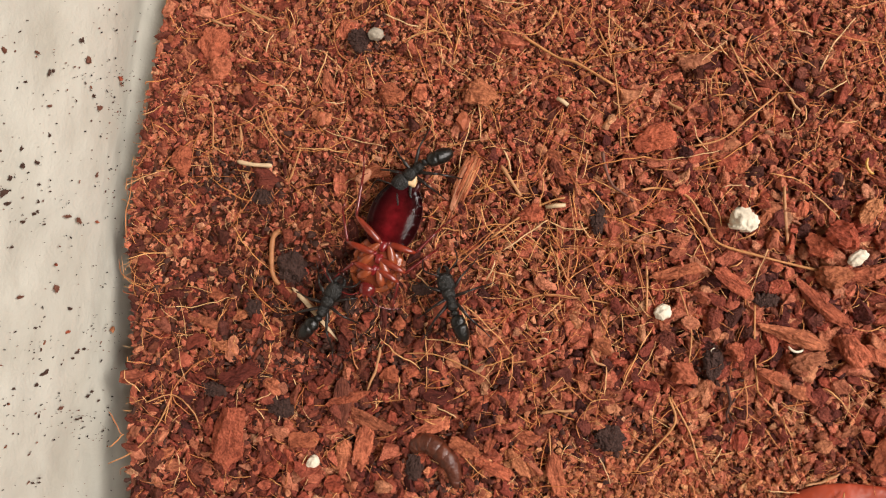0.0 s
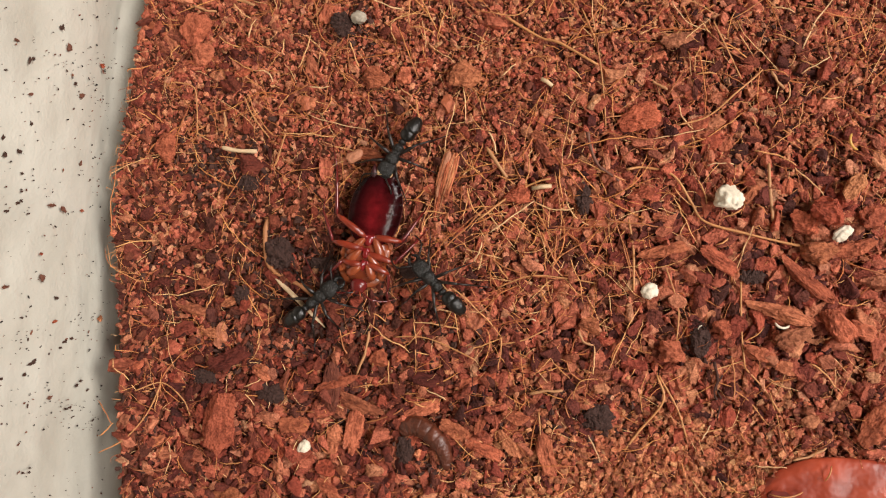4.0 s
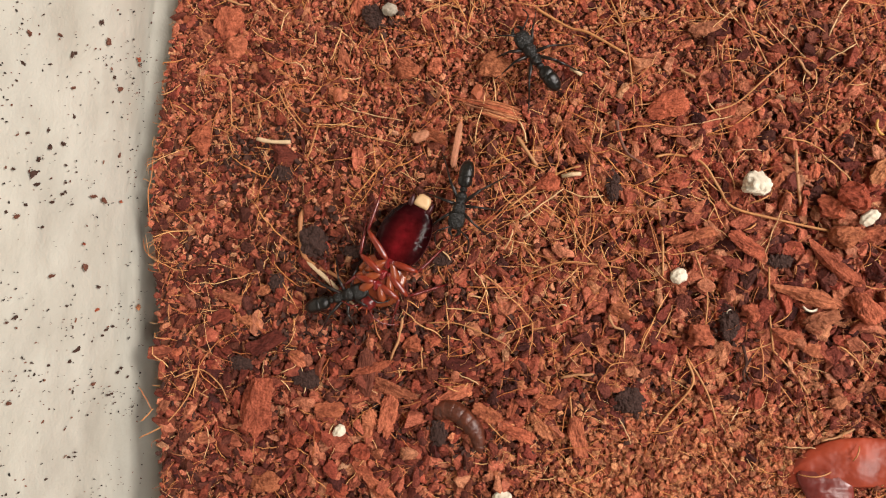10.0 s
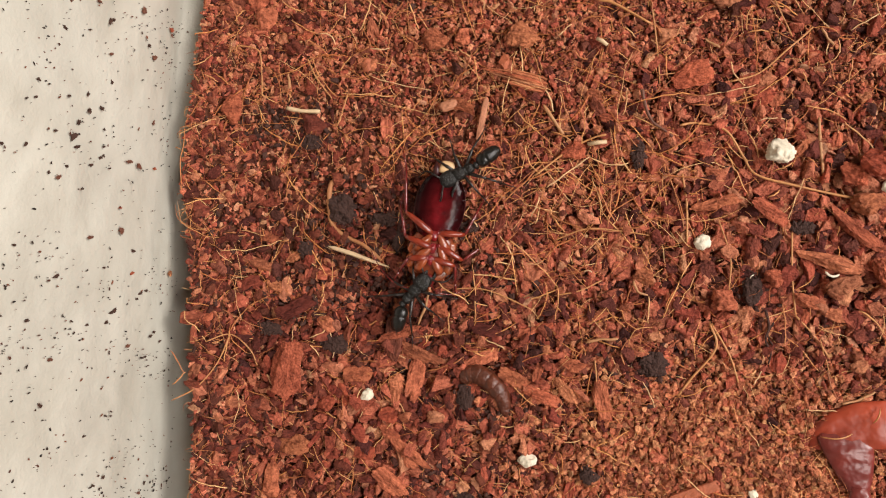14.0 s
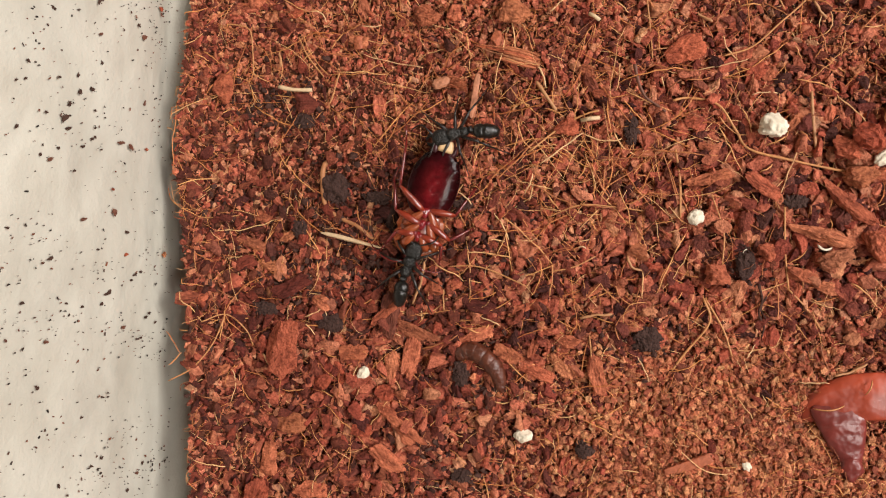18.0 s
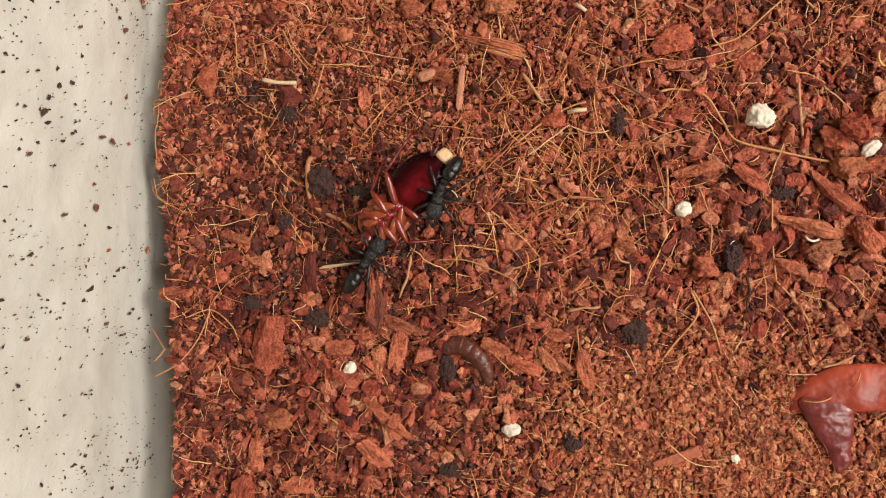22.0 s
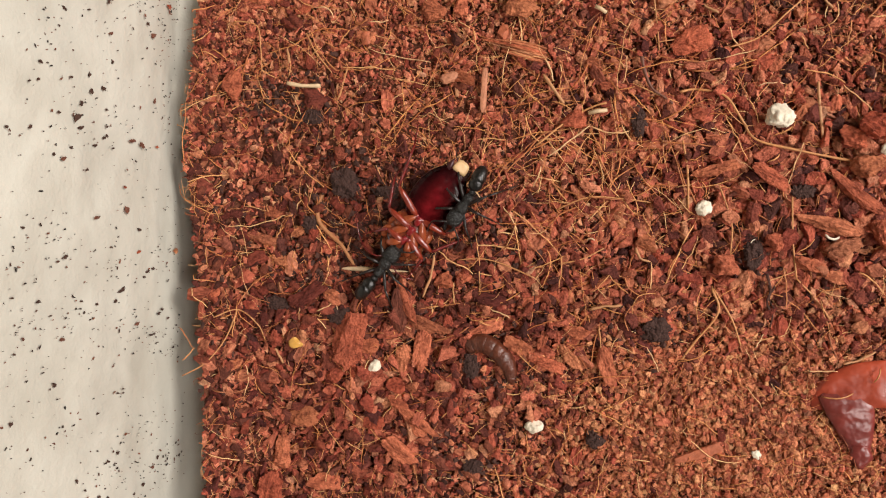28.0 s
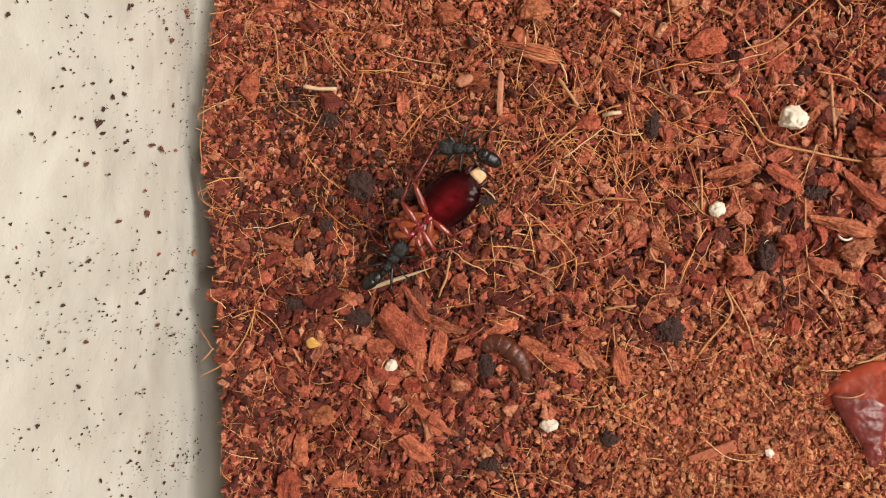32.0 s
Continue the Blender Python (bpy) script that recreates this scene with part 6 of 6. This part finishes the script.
ROWS_C = [(0, -14.1, -18.4, 111, 4), (1, -15.6, -18.0, 128, -1), (2, -14.8, -18.9, 138, -10), (4.5, -14.3, -17.8, 136, 5), (5, -15.1, -18.6, 171, -12), (5.5, -11.8, -14.7, 97, -0), (6, -11.4, -4.5, 122, 9), (6.5, -9.9, -3.8, 99, -0), (7, -7.7, -3.7, 88, 7), (7.5, -7.8, -3.9, 71, -0), (8, -5.1, 8.9, 121, -12), (8.5, -3.0, 16.9, 122, 2), (9, -5.4, 18.7, 133, -5), (9.5, -4.9, 18.4, 127, -1), (10, -5.3, 18.1, 126, 4), (10.5, -6.2, 21.4, 131, -2), (11, -8.8, 32.1, 131, -6)]
# seconds, middle of the body, heading of the head
ROWS_ROACH = [(0, -27.3, -7.4, -107), (1, -27.0, -8.2, -111), (2, -27.2, -8.3, -111), (4.5, -27.6, -9.2, -96), (5, -27.4, -8.7, -94), (6, -28.3, -11.1, -97), (7, -28.9, -16.1, -117), (8, -29.2, -15.1, -114), (9, -28.6, -15.0, -117), (10, -29.0, -15.2, -116), (11, -28.3, -16.2, -112), (12, -27.8, -15.6, -106), (13, -26.6, -16.2, -93), (14, -26.4, -16.1, -97), (17, -26.6, -17.2, -103), (18, -26.9, -15.9, -105), (19, -27.8, -15.3, -115), (20, -29.5, -16.1, -123), (21, -29.1, -16.2, -131), (22, -28.7, -16.1, -131), (23, -28.5, -16.6, -130), (24, -29.3, -16.4, -123), (25, -28.9, -18.7, -125), (28, -29.2, -18.5, -127), (29, -29.7, -18.8, -131), (30, -29.8, -18.9, -131), (31, -31.5, -17.9, -139), (32, -30.1, -18.0, -137)]
ROWS_STICK = [(0, -38.8, -21.2, 137), (2, -38, -23.3, 138), (5, -39.6, -21.5, 141), (6, -39.4, -22.1, 137), (7, -39.5, -21.5, 144), (8, -40, -21.5, 144), (9, -39.5, -21.7, 140), (10, -39.8, -20.9, 142), (11, -39.1, -21.9, 147), (12, -40, -21.6, 146), (13, -39.6, -22.5, 169), (14, -39.8, -21.9, 165), (17, -39.5, -22.7, 168), (18, -40, -22.8, 169), (19, -40.1, -31.6, 215), (20, -35.5, -30.2, 221), (21, -38.4, -29.8, 208), (22, -37.3, -27.6, 192), (23, -36.7, -27.2, 185), (24, -36.8, -27.9, 182), (25, -37.9, -28, 175), (28, -37.5, -29, 180), (29, -37.8, -27.6, 177), (30, -38.3, -28.5, 165), (31, -36.8, -28.8, 173), (32, -36.1, -30.4, 201)]
ROWS_SLAB = [(0, -51.5, -43.6, 84), (20, -51.3, -43.0, 84), (25.5, -51.0, -42.9, 84), (27.5, -43.6, -42.2, 74), (28, -41.2, -42.0, 78), (28.5, -39.4, -41.2, 95), (29, -34.7, -39.4, 128), (29.5, -34.2, -39.2, 134), (30, -34.1, -38.8, 130), (31, -34.2, -39.7, 137), (32, -34.7, -39.2, 140)]
ROWS_FLAKE = [(0, -15.0, 2.6, 70), (1, -15.6, 2.0, 72), (4.5, -15.4, 0.1, 78), (5, -13.0, 9.8, -24), (6, -12.9, 11.2, -20), (9, -13.4, 11.0, -14), (32, -13.4, 11.0, -14)]
ROWS_ROOT = [(0, -46.5, -14.0, 0), (4.5, -45.2, -14.0, 0), (22.5, -45.0, -15.5, 0), (24.0, -45.2, -17.0, 6), (25.0, -49.0, -22.0, 20), (28, -48.1, -18.8, -17), (29, -49.3, -16.1, -22), (30, -51.3, -22.5, 20), (31, -49.7, -31.5, 70), (32, -48.7, -31.2, 75)]
# in the end the hook of the root is pressed into the bed: time, how deep, how far the root tips
ROOT_SUNK = {28: (0.9, -14), 29: (0.9, -14), 30: (0.5, -7), 31: (0.4, -4), 32: (2.4, -4)}
ROWS_DARK = [(0, -51.5, -33.3, 25), (20, -51.0, -32.2, 25), (21, -47.6, -33.4, 42), (22, -44.8, -30.4, 86), (24, -44.7, -29.4, 84), (25.5, -45.6, -28.4, 76), (28, -50.0, -34.6, 30), (32, -50.3, -35.0, 24)]
ROWS_STRIP = [(0, -32.1, -35.0, 24), (17, -32.1, -35.0, 24), (18.5, -33.6, -35.0, 70), (19, -33.5, -33.7, 94), (24, -33.8, -33.8, 92), (25.5, -33.2, -34.2, 98), (28, -31.8, -34.6, 118), (32, -32.8, -35.0, 130)]
ROWS_PLANK = [(0, -15.6, 1.8, 76), (4.5, -15.8, 1.2, 80), (5, -19.2, 3.2, 86), (7, -19.5, 3.5, 84), (9, -19.0, 4.6, 84), (12, -19.2, 3.2, 82), (20, -19.3, 3.4, 86), (32, -18.7, 3.2, 90)]
ROWS_FLAP = [(0, -30.5, 3.8, 8), (2.5, -31.0, 4.0, 12), (4.5, -27.5, 4.8, -10), (5, -24.2, 5.8, -14), (9, -23.6, 6.0, -12), (32, -23.4, 5.8, -14)]


def motions():
    for ant, rows, up, gait in ((ANT_A, ROWS_A, 0.5, 1.0), (ANT_B, ROWS_B, 0.2, 1.0), (ANT_C, ROWS_C, 0.2, 2.0)):
        rows = rows if rows[-1][0] >= 32 else rows + [(32, rows[-1][1], rows[-1][2] + 4, *rows[-1][3:])]
        gaster, legs = ant_parts(ant)
        walk(ant, [(t, pose(x * MM, y * MM, (float(ground(x, y)) + 1.3 + up) * MM, 0, 0, a)) for t, x, y, a, b in rows])
        waist = Matrix.Translation((0, 0, 0.0026))
        walk(gaster, [(t, waist @ pose(0, 0, 0, 0, 0, b) @ waist.inverted()) for t, x, y, a, b in rows])
        for k, leg in enumerate(legs):
            at = leg.location.copy()
            times = [0.5 * i for i in range(65)]
            swing = [7 * gait * math.sin(2.6 * t * gait + k * 2.2) for t in times]
            walk(leg, [(t, Matrix.Translation(at) @ pose(0, 0, 0, 0, 0, s)) for t, s in zip(times, swing)])
    walk(COCKROACH, [(t, pose(x * MM, y * MM, (float(ground(x, y)) + 1.1) * MM, -11 + 3 * math.sin(t * 1.3), 0, a)) for t, x, y, a in ROWS_ROACH])
    for k, leg in enumerate(ROACH_LEGS):
        at = leg.location.copy()
        walk(leg, [(0.5 * i, Matrix.Translation(at) @ pose(0, 0, 0, 0, 4 * math.sin(0.9 * i + k), 7 * math.sin(0.8 * i + 1.9 * k))) for i in range(65)])
    for thing, rows, up in ((STICK, ROWS_STICK, 1.7), (SLAB, ROWS_SLAB, 2.3), (DARK_CHIP, ROWS_DARK, 1.7), (STRIP, ROWS_STRIP, 1.9), (PLANK, ROWS_PLANK, 1.9), (FLAP, ROWS_FLAP, 2.3), (LOOSE_FLAKE, ROWS_FLAKE, 1.3)):
        walk(thing, [(t, pose(x * MM, y * MM, (float(ground(x, y)) + up) * MM, 0, 0, a)) for t, x, y, a in rows])
    rows = [(t, x, y, a, *ROOT_SUNK.get(t, (0, 0))) for t, x, y, a in ROWS_ROOT]
    walk(OLD_ROOT, [(t, pose(x * MM, y * MM, (float(ground(x, y)) + 0.2 - deep) * MM, tip, 0, a)) for t, x, y, a, deep, tip in rows])


motions()
